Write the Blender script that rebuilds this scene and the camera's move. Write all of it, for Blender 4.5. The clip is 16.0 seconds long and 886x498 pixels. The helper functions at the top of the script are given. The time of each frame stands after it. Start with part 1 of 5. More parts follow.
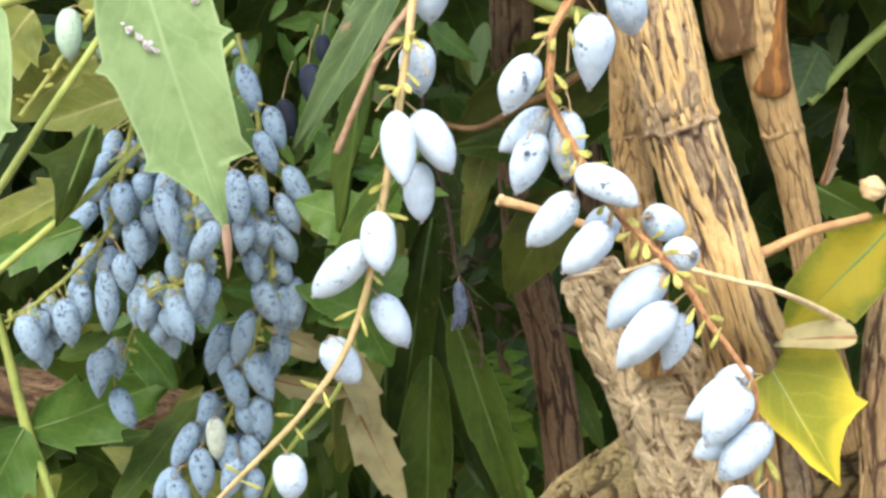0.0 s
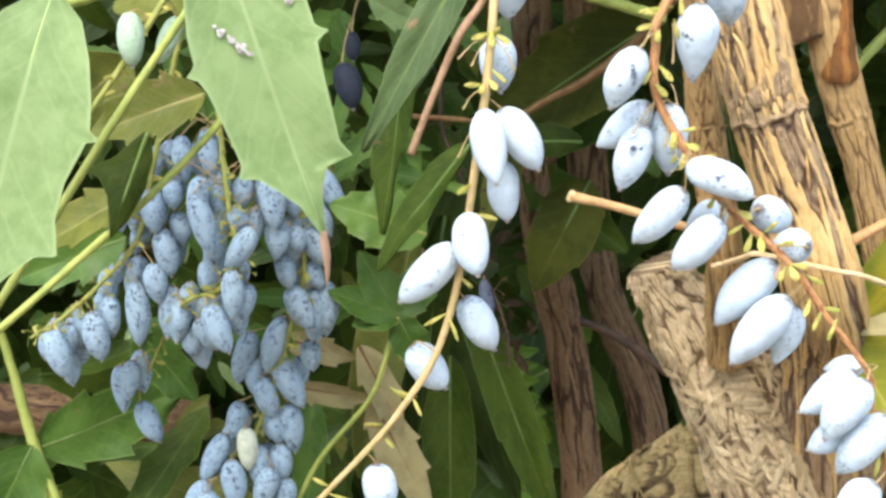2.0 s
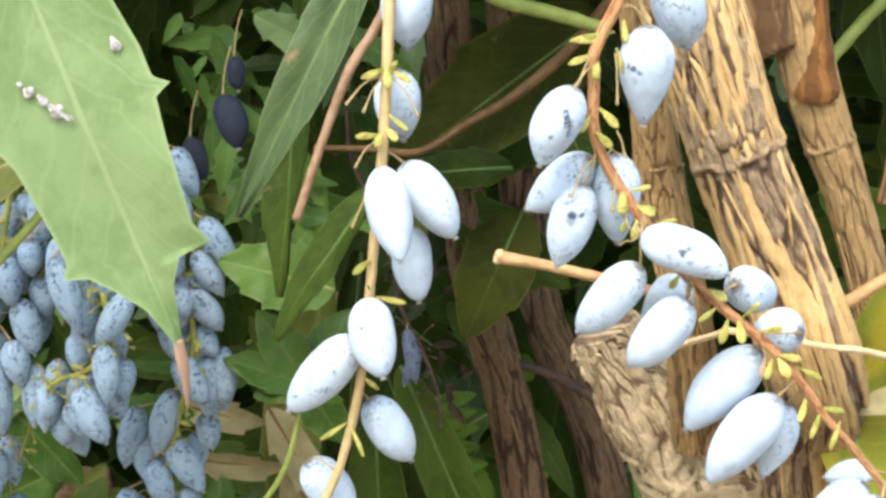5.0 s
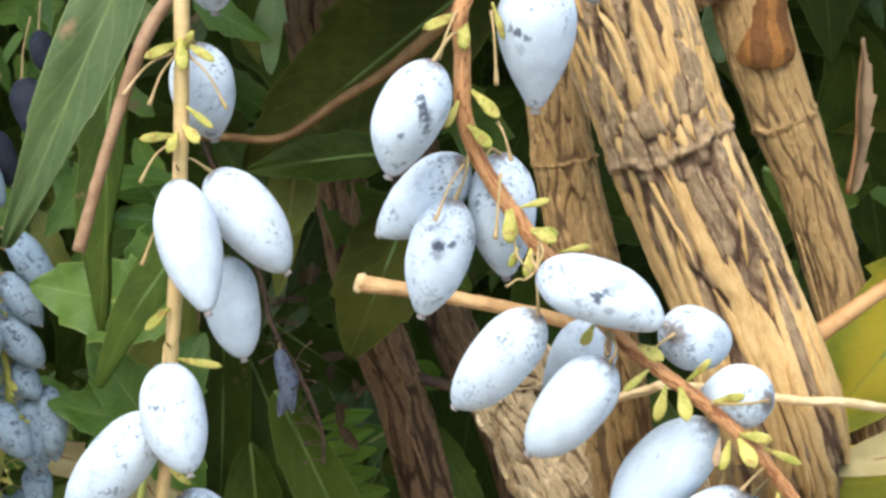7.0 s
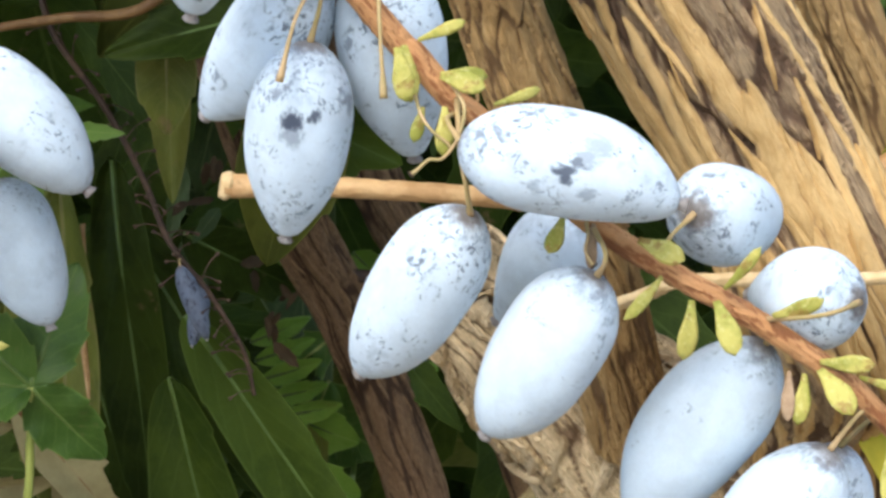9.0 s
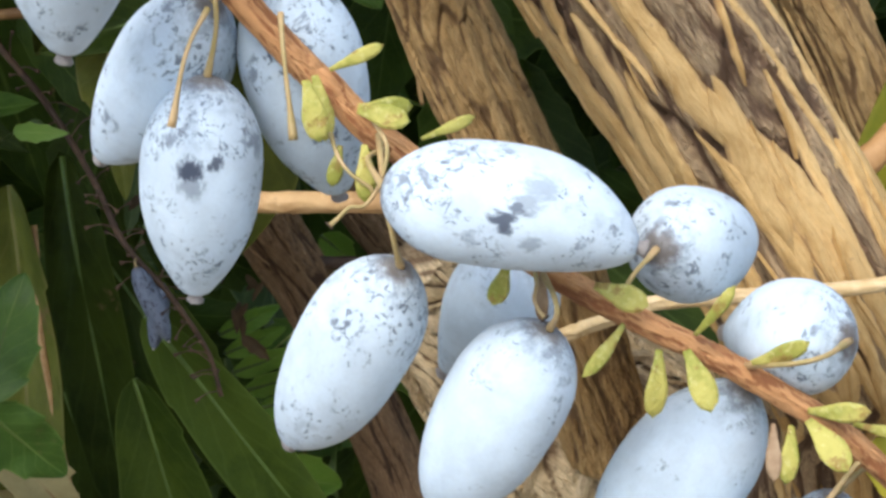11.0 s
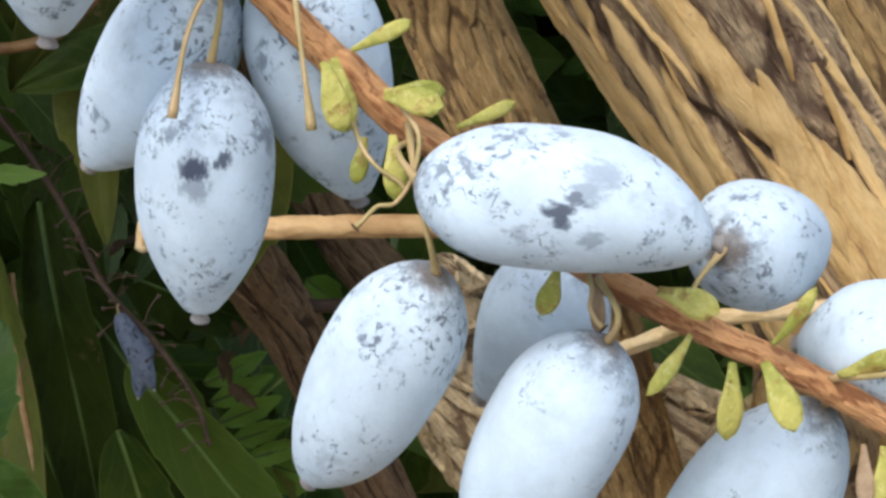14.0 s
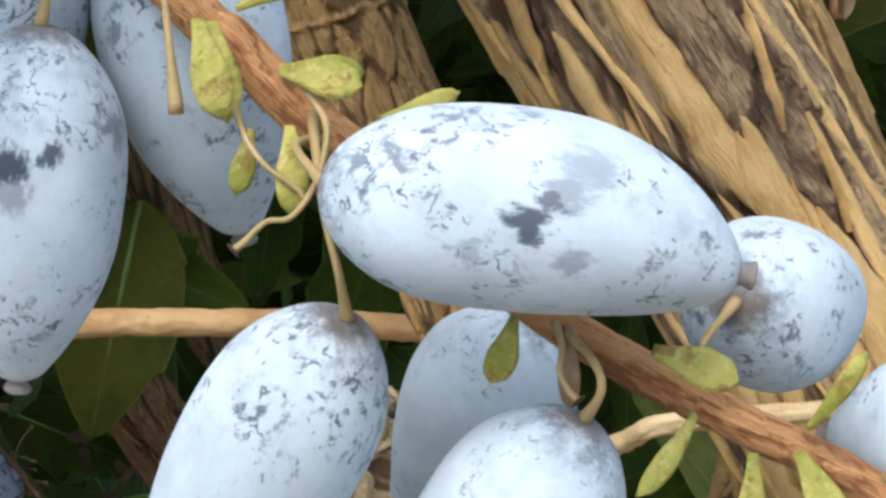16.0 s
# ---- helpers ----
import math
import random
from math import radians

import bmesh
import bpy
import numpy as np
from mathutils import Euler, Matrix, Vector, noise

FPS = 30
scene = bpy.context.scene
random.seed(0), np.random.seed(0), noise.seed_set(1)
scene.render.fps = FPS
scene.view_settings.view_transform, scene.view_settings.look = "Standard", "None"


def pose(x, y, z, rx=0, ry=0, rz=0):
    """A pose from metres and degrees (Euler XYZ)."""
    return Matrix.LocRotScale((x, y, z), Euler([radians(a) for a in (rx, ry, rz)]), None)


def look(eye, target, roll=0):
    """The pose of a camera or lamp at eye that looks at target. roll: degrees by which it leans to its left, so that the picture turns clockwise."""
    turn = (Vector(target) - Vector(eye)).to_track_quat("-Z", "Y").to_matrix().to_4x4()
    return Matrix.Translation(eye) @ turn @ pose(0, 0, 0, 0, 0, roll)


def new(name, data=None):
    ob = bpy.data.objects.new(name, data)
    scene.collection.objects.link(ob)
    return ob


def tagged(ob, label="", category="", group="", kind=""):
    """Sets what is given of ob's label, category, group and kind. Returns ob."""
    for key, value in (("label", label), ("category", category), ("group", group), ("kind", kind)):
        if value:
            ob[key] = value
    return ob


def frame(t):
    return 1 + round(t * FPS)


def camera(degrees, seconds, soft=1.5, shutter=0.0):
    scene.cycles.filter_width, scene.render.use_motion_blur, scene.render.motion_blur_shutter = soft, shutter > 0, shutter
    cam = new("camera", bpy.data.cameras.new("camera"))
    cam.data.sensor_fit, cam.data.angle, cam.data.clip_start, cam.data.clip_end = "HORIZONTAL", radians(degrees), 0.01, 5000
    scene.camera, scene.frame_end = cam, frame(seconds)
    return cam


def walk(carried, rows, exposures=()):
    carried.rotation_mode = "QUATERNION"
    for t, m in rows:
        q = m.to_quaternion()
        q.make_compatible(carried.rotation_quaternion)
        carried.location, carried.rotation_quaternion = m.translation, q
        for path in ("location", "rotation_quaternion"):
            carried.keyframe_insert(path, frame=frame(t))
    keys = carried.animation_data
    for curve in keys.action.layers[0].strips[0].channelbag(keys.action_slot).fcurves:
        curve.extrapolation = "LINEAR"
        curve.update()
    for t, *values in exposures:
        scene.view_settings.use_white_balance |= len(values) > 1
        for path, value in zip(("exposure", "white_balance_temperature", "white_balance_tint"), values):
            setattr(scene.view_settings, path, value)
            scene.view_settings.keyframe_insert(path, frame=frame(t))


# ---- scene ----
# A fruiting shrub seen close: all plan numbers are in millimetres, x to the right, y away, z up,
# counted from the middle of one berry, which hangs 450 mm above the soil.
MM = 0.001
BASE = Vector((0, 0, 450))


def at(x, y, z):
    return (Vector((x, y, z)) + BASE) * MM


PATH = [
    (0, (-31.34, -324.40, -5.62), (-31.04, -224.44, -8.39), 4.48),
    (0.5, (-48.76, -322.34, -8.49), (-46.27, -222.41, -11.32), 4.26),
    (1, (-60.91, -321.59, -9.49), (-56.22, -221.74, -12.20), 3.97),
    (1.5, (-68.21, -319.04, -8.73), (-62.90, -219.22, -11.50), 3.51),
    (2, (-71.58, -314.29, -6.88), (-65.49, -214.52, -9.64), 2.61),
    (2.5, (-75.37, -308.89, -4.47), (-68.52, -209.18, -7.70), 2.44),
    (3, (-74.39, -299.99, -1.70), (-67.11, -200.31, -4.90), 2.04),
    (3.5, (-72.19, -286.34, 3.02), (-64.60, -186.68, -0.27), 1.34),
    (4, (-70.39, -273.53, 8.92), (-62.12, -173.94, 5.11), 0.77),
    (4.2, (-68.44, -270.04, 8.30), (-59.94, -170.45, 5.00), 0.73),
    (6.3, (-43.60, -185.58, 17.60), (-31.19, -86.52, 11.96), -2.05),
    (6.5, (-41.71, -180.94, 18.11), (-28.68, -81.96, 12.35), -2.19),
    (7, (-39.10, -165.11, 16.44), (-25.20, -66.27, 10.19), -2.11),
    (7.5, (-32.96, -144.82, 16.29), (-19.19, -46.05, 8.82), -3.76),
    (8, (-25.96, -121.60, 10.94), (-11.30, -23.13, 1.51), -6.12),
    (8.5, (-26.02, -108.12, 13.84), (-11.46, -10.03, 0.90), -8.76),
    (9, (-23.65, -96.59, 11.62), (-8.00, 1.10, -2.93), -9.59),
    (9.5, (-21.19, -89.01, 10.45), (-5.61, 8.46, -5.59), -10.71),
    (9.7, (-19.85, -86.21, 11.32), (-3.36, 11.08, -4.91), -11.33),
    (11.8, (-17.07, -82.92, 14.80), (-1.02, 14.15, -3.09), -13.51),
    (12, (-17.09, -82.99, 14.29), (-0.38, 14.06, -3.12), -14.00),
    (12.5, (-20.05, -83.59, 14.08), (-3.58, 13.62, -2.63), -14.07),
    (13, (-19.14, -82.66, 13.68), (-2.85, 14.78, -1.76), -13.86),
    (13.4, (-20.18, -82.09, 17.93), (-2.08, 15.15, 3.19), -13.73),
    (13.5, (-19.55, -81.08, 16.92), (-2.77, 16.32, 1.69), -13.84),
    (14, (-18.96, -71.37, 11.05), (-0.82, 25.86, -3.69), -13.58),
    (14.5, (-19.00, -64.49, 11.14), (0.06, 32.56, -3.64), -13.71),
    (15, (-13.79, -57.25, 7.62), (8.31, 39.11, -7.43), -13.35),
    (15.5, (-18.39, -53.73, 7.60), (5.20, 42.40, -6.63), -12.90),
    (16, (-16.17, -49.03, 3.65), (9.81, 47.29, -3.22), -12.02),
]
cam = camera(30.0, 16.0, soft=3.0)
walk(cam, [(t, look(at(*eye), at(*target), roll)) for t, eye, target, roll in PATH],
     [(0.0, 1.70, 6500, 10), (4.0, 1.68, 6500, 10), (7.0, 1.44, 6460, 10), (9.5, 1.18, 6320, 10), (12.5, 0.98, 6270, 10), (16.0, 0.85, 6290, 10)])

# ---- daylight ----
SUN_ELEVATION, SUN_TURN = radians(48), radians(203)
world = bpy.data.worlds.new("daylight")
scene.world = world
world.use_nodes = True
sky = world.node_tree.nodes.new("ShaderNodeTexSky")
sky.sky_type, sky.sun_disc = "NISHITA", False
sky.sun_elevation, sky.sun_rotation = SUN_ELEVATION, SUN_TURN
background = world.node_tree.nodes["Background"]
background.inputs["Strength"].default_value = 0.15
world.node_tree.links.new(sky.outputs["Color"], background.inputs["Color"])
sun = new("sun", bpy.data.lights.new("sun", "SUN"))
sun.data.energy, sun.data.angle, sun.data.color = 2.0, radians(50), (1.0, 0.92, 0.80)
sun_from = Vector((math.sin(SUN_TURN) * math.cos(SUN_ELEVATION), math.cos(SUN_TURN) * math.cos(SUN_ELEVATION), math.sin(SUN_ELEVATION)))
sun.matrix_basis = look(sun_from, (0, 0, 0))

# ---- materials ----


class Nodes:
    """A small helper round one node material."""

    def __init__(self, name):
        self.mat = bpy.data.materials.new(name)
        self.mat.use_nodes = True
        self.tree = self.mat.node_tree
        self.shader = self.tree.nodes["Principled BSDF"]
        self.out = self.tree.nodes["Material Output"]
        self.coords = self.tree.nodes.new("ShaderNodeTexCoord")
        self.info = self.tree.nodes.new("ShaderNodeObjectInfo")

    def add(self, kind, **inputs):
        node = self.tree.nodes.new(kind)
        for key, value in inputs.items():
            self.put(node.inputs[key.replace("_", " ")], value)
        return node

    def put(self, socket, value):
        if isinstance(value, bpy.types.NodeSocket):
            self.tree.links.new(value, socket)
        else:
            socket.default_value = value

    def math(self, operation, a, b=0.0, c=0.0):
        node = self.tree.nodes.new("ShaderNodeMath")
        node.operation = operation
        for socket, value in zip(node.inputs, (a, b, c)):
            self.put(socket, value)
        return node.outputs[0]

    def vmath(self, operation, a, b):
        node = self.tree.nodes.new("ShaderNodeVectorMath")
        node.operation = operation
        self.put(node.inputs[0], a)
        self.put(node.inputs[1], b)
        return node.outputs["Value" if operation in ("LENGTH", "DISTANCE") else "Vector"]

    def noise(self, vector, scale, detail=4.0, rough=0.55, distort=0.0):
        return self.add("ShaderNodeTexNoise", Vector=vector, Scale=scale, Detail=detail, Roughness=rough, Distortion=distort).outputs["Fac"]

    def ramp(self, value, low, high, to_low=0.0, to_high=1.0):
        node = self.add("ShaderNodeMapRange", Value=value, From_Min=low, From_Max=high, To_Min=to_low, To_Max=to_high)
        node.interpolation_type = "SMOOTHSTEP"
        return node.outputs["Result"]

    def mix(self, factor, a, b):
        node = self.tree.nodes.new("ShaderNodeMix")
        node.data_type = "RGBA"
        self.put(node.inputs["Factor"], factor)
        self.put(node.inputs[6], (*a, 1) if isinstance(a, tuple) else a)
        self.put(node.inputs[7], (*b, 1) if isinstance(b, tuple) else b)
        return node.outputs[2]

    def own(self, vector):
        """The vector shifted by the object's random number, so that no two alike objects look alike."""
        shift = self.add("ShaderNodeCombineXYZ", X=self.math("MULTIPLY", self.info.outputs["Random"], 37.0),
                         Y=self.math("MULTIPLY", self.info.outputs["Random"], 91.0), Z=self.math("MULTIPLY", self.info.outputs["Random"], 53.0))
        return self.vmath("ADD", vector, shift.outputs[0])

    def bump(self, height, distance, strength=1.0):
        node = self.add("ShaderNodeBump", Height=height, Distance=distance, Strength=strength)
        self.put(self.shader.inputs["Normal"], node.outputs["Normal"])

    def finish(self, colour, rough, spec=0.4):
        self.put(self.shader.inputs["Base Color"], (*colour, 1) if isinstance(colour, tuple) else colour)
        self.put(self.shader.inputs["Roughness"], rough)
        self.put(self.shader.inputs["Specular IOR Level"], spec)
        return self.mat

    def translucent(self, colour, share):
        """Lets light through a thin leaf."""
        see = self.tree.nodes.new("ShaderNodeBsdfTranslucent")
        self.put(see.inputs["Color"], (*colour, 1) if isinstance(colour, tuple) else colour)
        both = self.tree.nodes.new("ShaderNodeMixShader")
        self.put(both.inputs[0], share)
        self.put(both.inputs[1], self.shader.outputs[0])
        self.put(both.inputs[2], see.outputs[0])
        self.put(self.out.inputs["Surface"], both.outputs[0])


def bloom_skin(name, bloom, skin=(0.036, 0.046, 0.074), rubbed=1.0, blots=(), busy=0.0, fine=1.0):
    """Waxy bloom on a dark berry skin, rubbed through in short scratches and smudges, most round the stalk; blots: rubbed places
    on that berry; busy: how far the scratches spread over the rest of it; fine: how fine they are."""
    n = Nodes(name)
    place = n.coords.outputs["Object"]
    v = n.own(place)
    stretched = n.vmath("MULTIPLY", v, (1.0, 1.0, 1.75))
    height = n.add("ShaderNodeSeparateXYZ", Vector=place).outputs[2]
    # where the bloom has been touched: in patches, and more towards the stalk and the tip
    crowd = n.noise(stretched, 2.7, 4.0, 0.62, 0.5)
    crowd = n.math("ADD", crowd, n.ramp(height, 0.05, 0.42, 0.13, 0.0))
    crowd = n.math("ADD", crowd, n.ramp(height, 0.70, 0.98, 0.0, 0.05))
    crowd = n.ramp(crowd, 0.545 - 0.06 * busy, 0.66 - 0.05 * busy)
    wavy = n.vmath("ADD", stretched, n.vmath("MULTIPLY", n.add("ShaderNodeTexNoise", Vector=stretched, Scale=7.0, Detail=3.0).outputs["Color"], (0.22, 0.22, 0.22)))
    cells = n.add("ShaderNodeTexVoronoi", Vector=wavy, Scale=8.5 * fine)
    cells.feature = "DISTANCE_TO_EDGE"
    line = n.ramp(cells.outputs["Distance"], 0.012, 0.075, 1.0, 0.0)
    broken = n.ramp(n.noise(stretched, 13.0 * fine, 3.0, 0.6), 0.52, 0.60)
    scratch = n.math("MULTIPLY", n.math("MULTIPLY", line, broken), n.ramp(crowd, 0.02, 0.30))
    flecks = n.math("MULTIPLY", n.ramp(n.noise(stretched, 15.0 * fine, 5.0, 0.66, 0.3), 0.55, 0.63), crowd)
    rubs = n.math("MULTIPLY", n.ramp(n.noise(stretched, 7.0 * fine, 6.0, 0.68, 0.6), 0.54, 0.64), crowd)
    smudge = n.math("MULTIPLY", n.ramp(n.noise(stretched, 5.0, 5.0, 0.62), 0.47, 0.66), n.ramp(n.noise(stretched, 1.8, 3.0, 0.6), 0.47, 0.66, 0.0, 0.26))
    mask = n.math("MAXIMUM", n.math("MULTIPLY", scratch, 0.80 * rubbed), n.math("MULTIPLY", flecks, 0.74 * rubbed))
    mask = n.math("MAXIMUM", mask, n.math("MULTIPLY", rubs, 0.62 * rubbed))
    mask = n.math("MINIMUM", n.math("MAXIMUM", mask, n.math("MULTIPLY", smudge, rubbed)), 0.92)
    ends = n.vmath("LENGTH", n.vmath("MULTIPLY", place, (1.0, 1.0, 1.3)), (0.0, 0.0, 0.0))
    ends = n.math("ADD", ends, n.math("MULTIPLY", n.math("SUBTRACT", n.noise(stretched, 9.0, 5.0, 0.7), 0.5), 0.24))
    corky = n.ramp(ends, 0.09, 0.23, 0.80, 0.0)
    # the bloom is thin all round the stalk
    mask = n.math("MAXIMUM", mask, n.math("MULTIPLY", n.ramp(ends, 0.14, 0.40, 0.62, 0.0), n.ramp(n.noise(stretched, 10.0, 6.0, 0.7), 0.40, 0.60)))
    for x, y, z, size, depth in blots:
        wobble = n.math("MULTIPLY", n.math("SUBTRACT", n.noise(v, 16.0, 7.0, 0.68), 0.5), 0.17)
        far = n.math("ADD", n.vmath("DISTANCE", n.vmath("MULTIPLY", place, (0.55, 0.55, 1.0)), (0.55 * x, 0.55 * y, z)), wobble)
        mask = n.math("MAXIMUM", mask, n.ramp(far, size * 0.45, size * 1.2, depth, 0.0))
    tint = n.mix(n.ramp(n.noise(stretched, 2.6, 5.0, 0.62), 0.36, 0.66), bloom, tuple(0.86 * c for c in bloom))
    tint = n.mix(n.ramp(n.noise(stretched, 38.0, 4.0, 0.6), 0.42, 0.70, 0.0, 0.13), tint, tuple(0.62 * c for c in bloom))
    colour = n.mix(corky, n.mix(mask, tint, skin), (0.125, 0.098, 0.078))
    n.bump(n.math("ADD", n.noise(stretched, 5.0, 3.0, 0.5), n.math("MULTIPLY", n.noise(stretched, 60.0, 3.0, 0.6), 0.12)), 0.00012, 0.4)
    n.put(n.shader.inputs["Subsurface Weight"], 0.6)
    n.put(n.shader.inputs["Subsurface Scale"], 0.0022)
    n.put(n.shader.inputs["Subsurface Radius"], (1.0, 1.0, 1.0))
    return n.finish(colour, n.ramp(mask, 0.0, 1.0, 0.72, 0.46), 0.22)


def leaf_skin(name, blade, dark, vein, share=0.28, gloss=0.38, stained=0.0, stain=(0.28, 0.17, 0.09), heart=None, sheen=0.28):
    """Leaf: blade colour in two tones, paler veins from the UV map, and stains."""
    n = Nodes(name)
    uv = n.coords.outputs["UV"]
    parts = n.add("ShaderNodeSeparateXYZ", Vector=uv)
    u, v = parts.outputs[0], parts.outputs[1]
    side = n.math("ABSOLUTE", n.math("SUBTRACT", v, 0.5))
    where = n.own(n.coords.outputs["Object"])
    mottle = n.noise(where, 120.0, 6.0, 0.65)
    broad = n.noise(where, 28.0, 2.0, 0.5)
    colour = n.mix(n.ramp(n.math("ADD", n.math("MULTIPLY", mottle, 0.5), n.math("MULTIPLY", broad, 0.5)), 0.41, 0.59), blade, dark)
    if heart:
        reach = n.math("ADD", n.math("ADD", side, n.math("MULTIPLY", n.math("ABSOLUTE", n.math("SUBTRACT", u, 0.42)), 0.55)), n.math("MULTIPLY", n.math("SUBTRACT", n.noise(where, 60.0, 5.0, 0.65), 0.5), 0.55))
        colour = n.mix(n.ramp(reach, 0.27, 0.56), heart, colour)
    rib = n.ramp(side, 0.008, 0.028, 1.0, 0.0)
    fan = n.math("FRACT", n.math("ADD", n.math("MULTIPLY", n.math("SUBTRACT", u, n.math("MULTIPLY", side, 0.55)), 7.0),
                                 n.math("MULTIPLY", n.math("SUBTRACT", n.noise(uv, 5.0, 2.0), 0.5), 0.7)))
    fan = n.ramp(n.math("ABSOLUTE", n.math("SUBTRACT", fan, 0.5)), 0.02, 0.10, 0.36, 0.0)
    net = n.add("ShaderNodeTexVoronoi", Vector=uv, Scale=26.0)
    net.feature = "DISTANCE_TO_EDGE"
    net = n.ramp(net.outputs["Distance"], 0.0, 0.12, 0.16, 0.0)
    veins = n.math("MAXIMUM", n.math("MAXIMUM", rib, fan), net)
    colour = n.mix(n.math("MULTIPLY", veins, 0.75), colour, vein)
    margin = n.ramp(side, 0.462, 0.492, 0.0, 0.7)
    colour = n.mix(margin, colour, vein)
    if stained:
        spots = n.ramp(n.noise(where, 55.0, 5.0, 0.7), 0.66 - 0.12 * stained, 0.76 - 0.10 * stained)
        colour = n.mix(n.math("MULTIPLY", spots, 0.85), colour, stain)
    n.bump(n.math("ADD", n.math("MULTIPLY", veins, -0.4), n.math("MULTIPLY", mottle, 0.4)), 0.0004, 0.45)
    n.translucent(n.mix(0.5, colour, blade), share)
    return n.finish(colour, gloss + 0.08, sheen)


def bark_skin(name, ridge_a, ridge_b, gap, fibre=1.0):
    """Fibrous bark: tone follows the depth of the fissures that the mesh carries, with fine fibres along the stem."""
    n = Nodes(name)
    relief = n.add("ShaderNodeAttribute")
    relief.attribute_name = "ridge"
    height = relief.outputs["Fac"]
    uv = n.coords.outputs["UV"]
    along = n.vmath("MULTIPLY", uv, (1.0, 0.16, 1.0))
    fibres = n.noise(along, 95.0, 6.0, 0.7, 0.15)
    blots = n.noise(n.vmath("MULTIPLY", uv, (1.0, 0.5, 1.0)), 7.0, 5.0, 0.65)
    strip = n.tree.nodes.new("ShaderNodeNewGeometry").outputs["Random Per Island"]
    coarse = n.noise(n.vmath("MULTIPLY", uv, (1.0, 0.09, 1.0)), 30.0, 5.0, 0.65, 0.15)
    mixed = n.math("ADD", n.math("ADD", n.math("MULTIPLY", fibres, 0.25), n.math("MULTIPLY", blots, 0.2)), n.math("ADD", n.math("MULTIPLY", strip, 0.20), n.math("MULTIPLY", coarse, 0.35)))
    tone = n.mix(n.ramp(mixed, 0.40, 0.60), ridge_b, ridge_a)
    tone = n.mix(n.ramp(n.math("ABSOLUTE", n.math("SUBTRACT", coarse, 0.47)), 0.0, 0.020, 0.42, 0.0), tone, gap)
    slim = n.vmath("MULTIPLY", uv, (1.0, 0.13, 1.0))
    crack = n.ramp(n.math("ABSOLUTE", n.math("SUBTRACT", n.noise(slim, 8.0, 6.0, 0.62, 0.2), 0.5)), 0.006, 0.05)
    crack = n.math("MAXIMUM", crack, n.ramp(n.noise(uv, 2.6, 3.0, 0.6), 0.42, 0.60))
    nick = n.ramp(n.math("ABSOLUTE", n.math("SUBTRACT", n.noise(slim, 21.0, 4.0, 0.6, 0.15), 0.5)), 0.01, 0.06, 0.45, 1.0)
    height = n.math("MULTIPLY", height, n.math("MULTIPLY", n.ramp(crack, 0.0, 1.0, 0.45, 1.0), n.ramp(nick, 0.0, 1.0, 0.5, 1.0)))
    level = n.ramp(n.math("ADD", height, n.math("MULTIPLY", n.math("SUBTRACT", fibres, 0.5), 0.35)), 0.06, 0.42)
    colour = n.mix(level, gap, tone)
    lichen = n.ramp(n.noise(uv, 3.1, 6.0, 0.7), 0.62, 0.74, 0.0, 0.35)
    colour = n.mix(lichen, colour, tuple(0.5 * (a + b) * 1.1 for a, b in zip(ridge_b, gap)))
    n.bump(n.math("ADD", n.math("ADD", n.math("MULTIPLY", fibres, 0.4), n.math("MULTIPLY", coarse, 0.9)), n.math("MULTIPLY", n.math("MULTIPLY", crack, nick), 0.9)), 0.0007 * fibre, 0.9)
    return n.finish(colour, 0.85, 0.2)


def ribbon_skin(name, pale, tan, edge):
    """Loose ribbons of old bark: smooth and fibrous, darker towards their torn edges, each one a little lighter or darker."""
    n = Nodes(name)
    relief = n.add("ShaderNodeAttribute")
    relief.attribute_name = "ridge"
    uv = n.coords.outputs["UV"]
    fibres = n.noise(n.vmath("MULTIPLY", uv, (1.0, 0.07, 1.0)), 80.0, 5.0, 0.65, 0.1)
    cloud = n.noise(n.vmath("MULTIPLY", uv, (1.0, 0.35, 1.0)), 9.0, 5.0, 0.62)
    each = n.info.outputs["Random"]
    tone = n.math("ADD", n.math("ADD", n.math("MULTIPLY", fibres, 0.40), n.math("MULTIPLY", cloud, 0.42)), n.math("MULTIPLY", each, 0.18))
    colour = n.mix(n.ramp(tone, 0.37, 0.62), tan, pale)
    specks = n.ramp(n.noise(n.vmath("MULTIPLY", uv, (1.0, 0.4, 1.0)), 34.0, 4.0, 0.6), 0.60, 0.70, 0.0, 0.45)
    colour = n.mix(specks, colour, edge)
    rim = n.math("ADD", relief.outputs["Fac"], n.math("MULTIPLY", n.math("SUBTRACT", fibres, 0.5), 0.5))
    colour = n.mix(n.ramp(rim, 0.48, 0.72, 0.8, 0.0), colour, edge)
    n.bump(n.math("ADD", n.math("MULTIPLY", fibres, 0.7), n.math("MULTIPLY", cloud, 0.5)), 0.0005, 0.8)
    return n.finish(colour, 0.8, 0.2)


def stalk_skin(name, a, b, scale=260.0, gloss=0.5, share=0.0):
    """Green or orange stalks and small bracts: two tones, fine length-wise grain."""
    n = Nodes(name)
    where = n.own(n.coords.outputs["Object"])
    colour = n.mix(n.ramp(n.noise(where, scale, 5.0, 0.65), 0.38, 0.62), a, b)
    specks = n.ramp(n.noise(where, scale * 4.5, 3.0, 0.6), 0.66, 0.74, 0.0, 0.5)
    colour = n.mix(specks, colour, tuple(0.45 * c for c in a))
    n.bump(n.noise(where, scale * 3.0, 4.0, 0.6), 0.0003, 0.7)
    if share:
        n.translucent(colour, share)
    return n.finish(colour, gloss, 0.35)


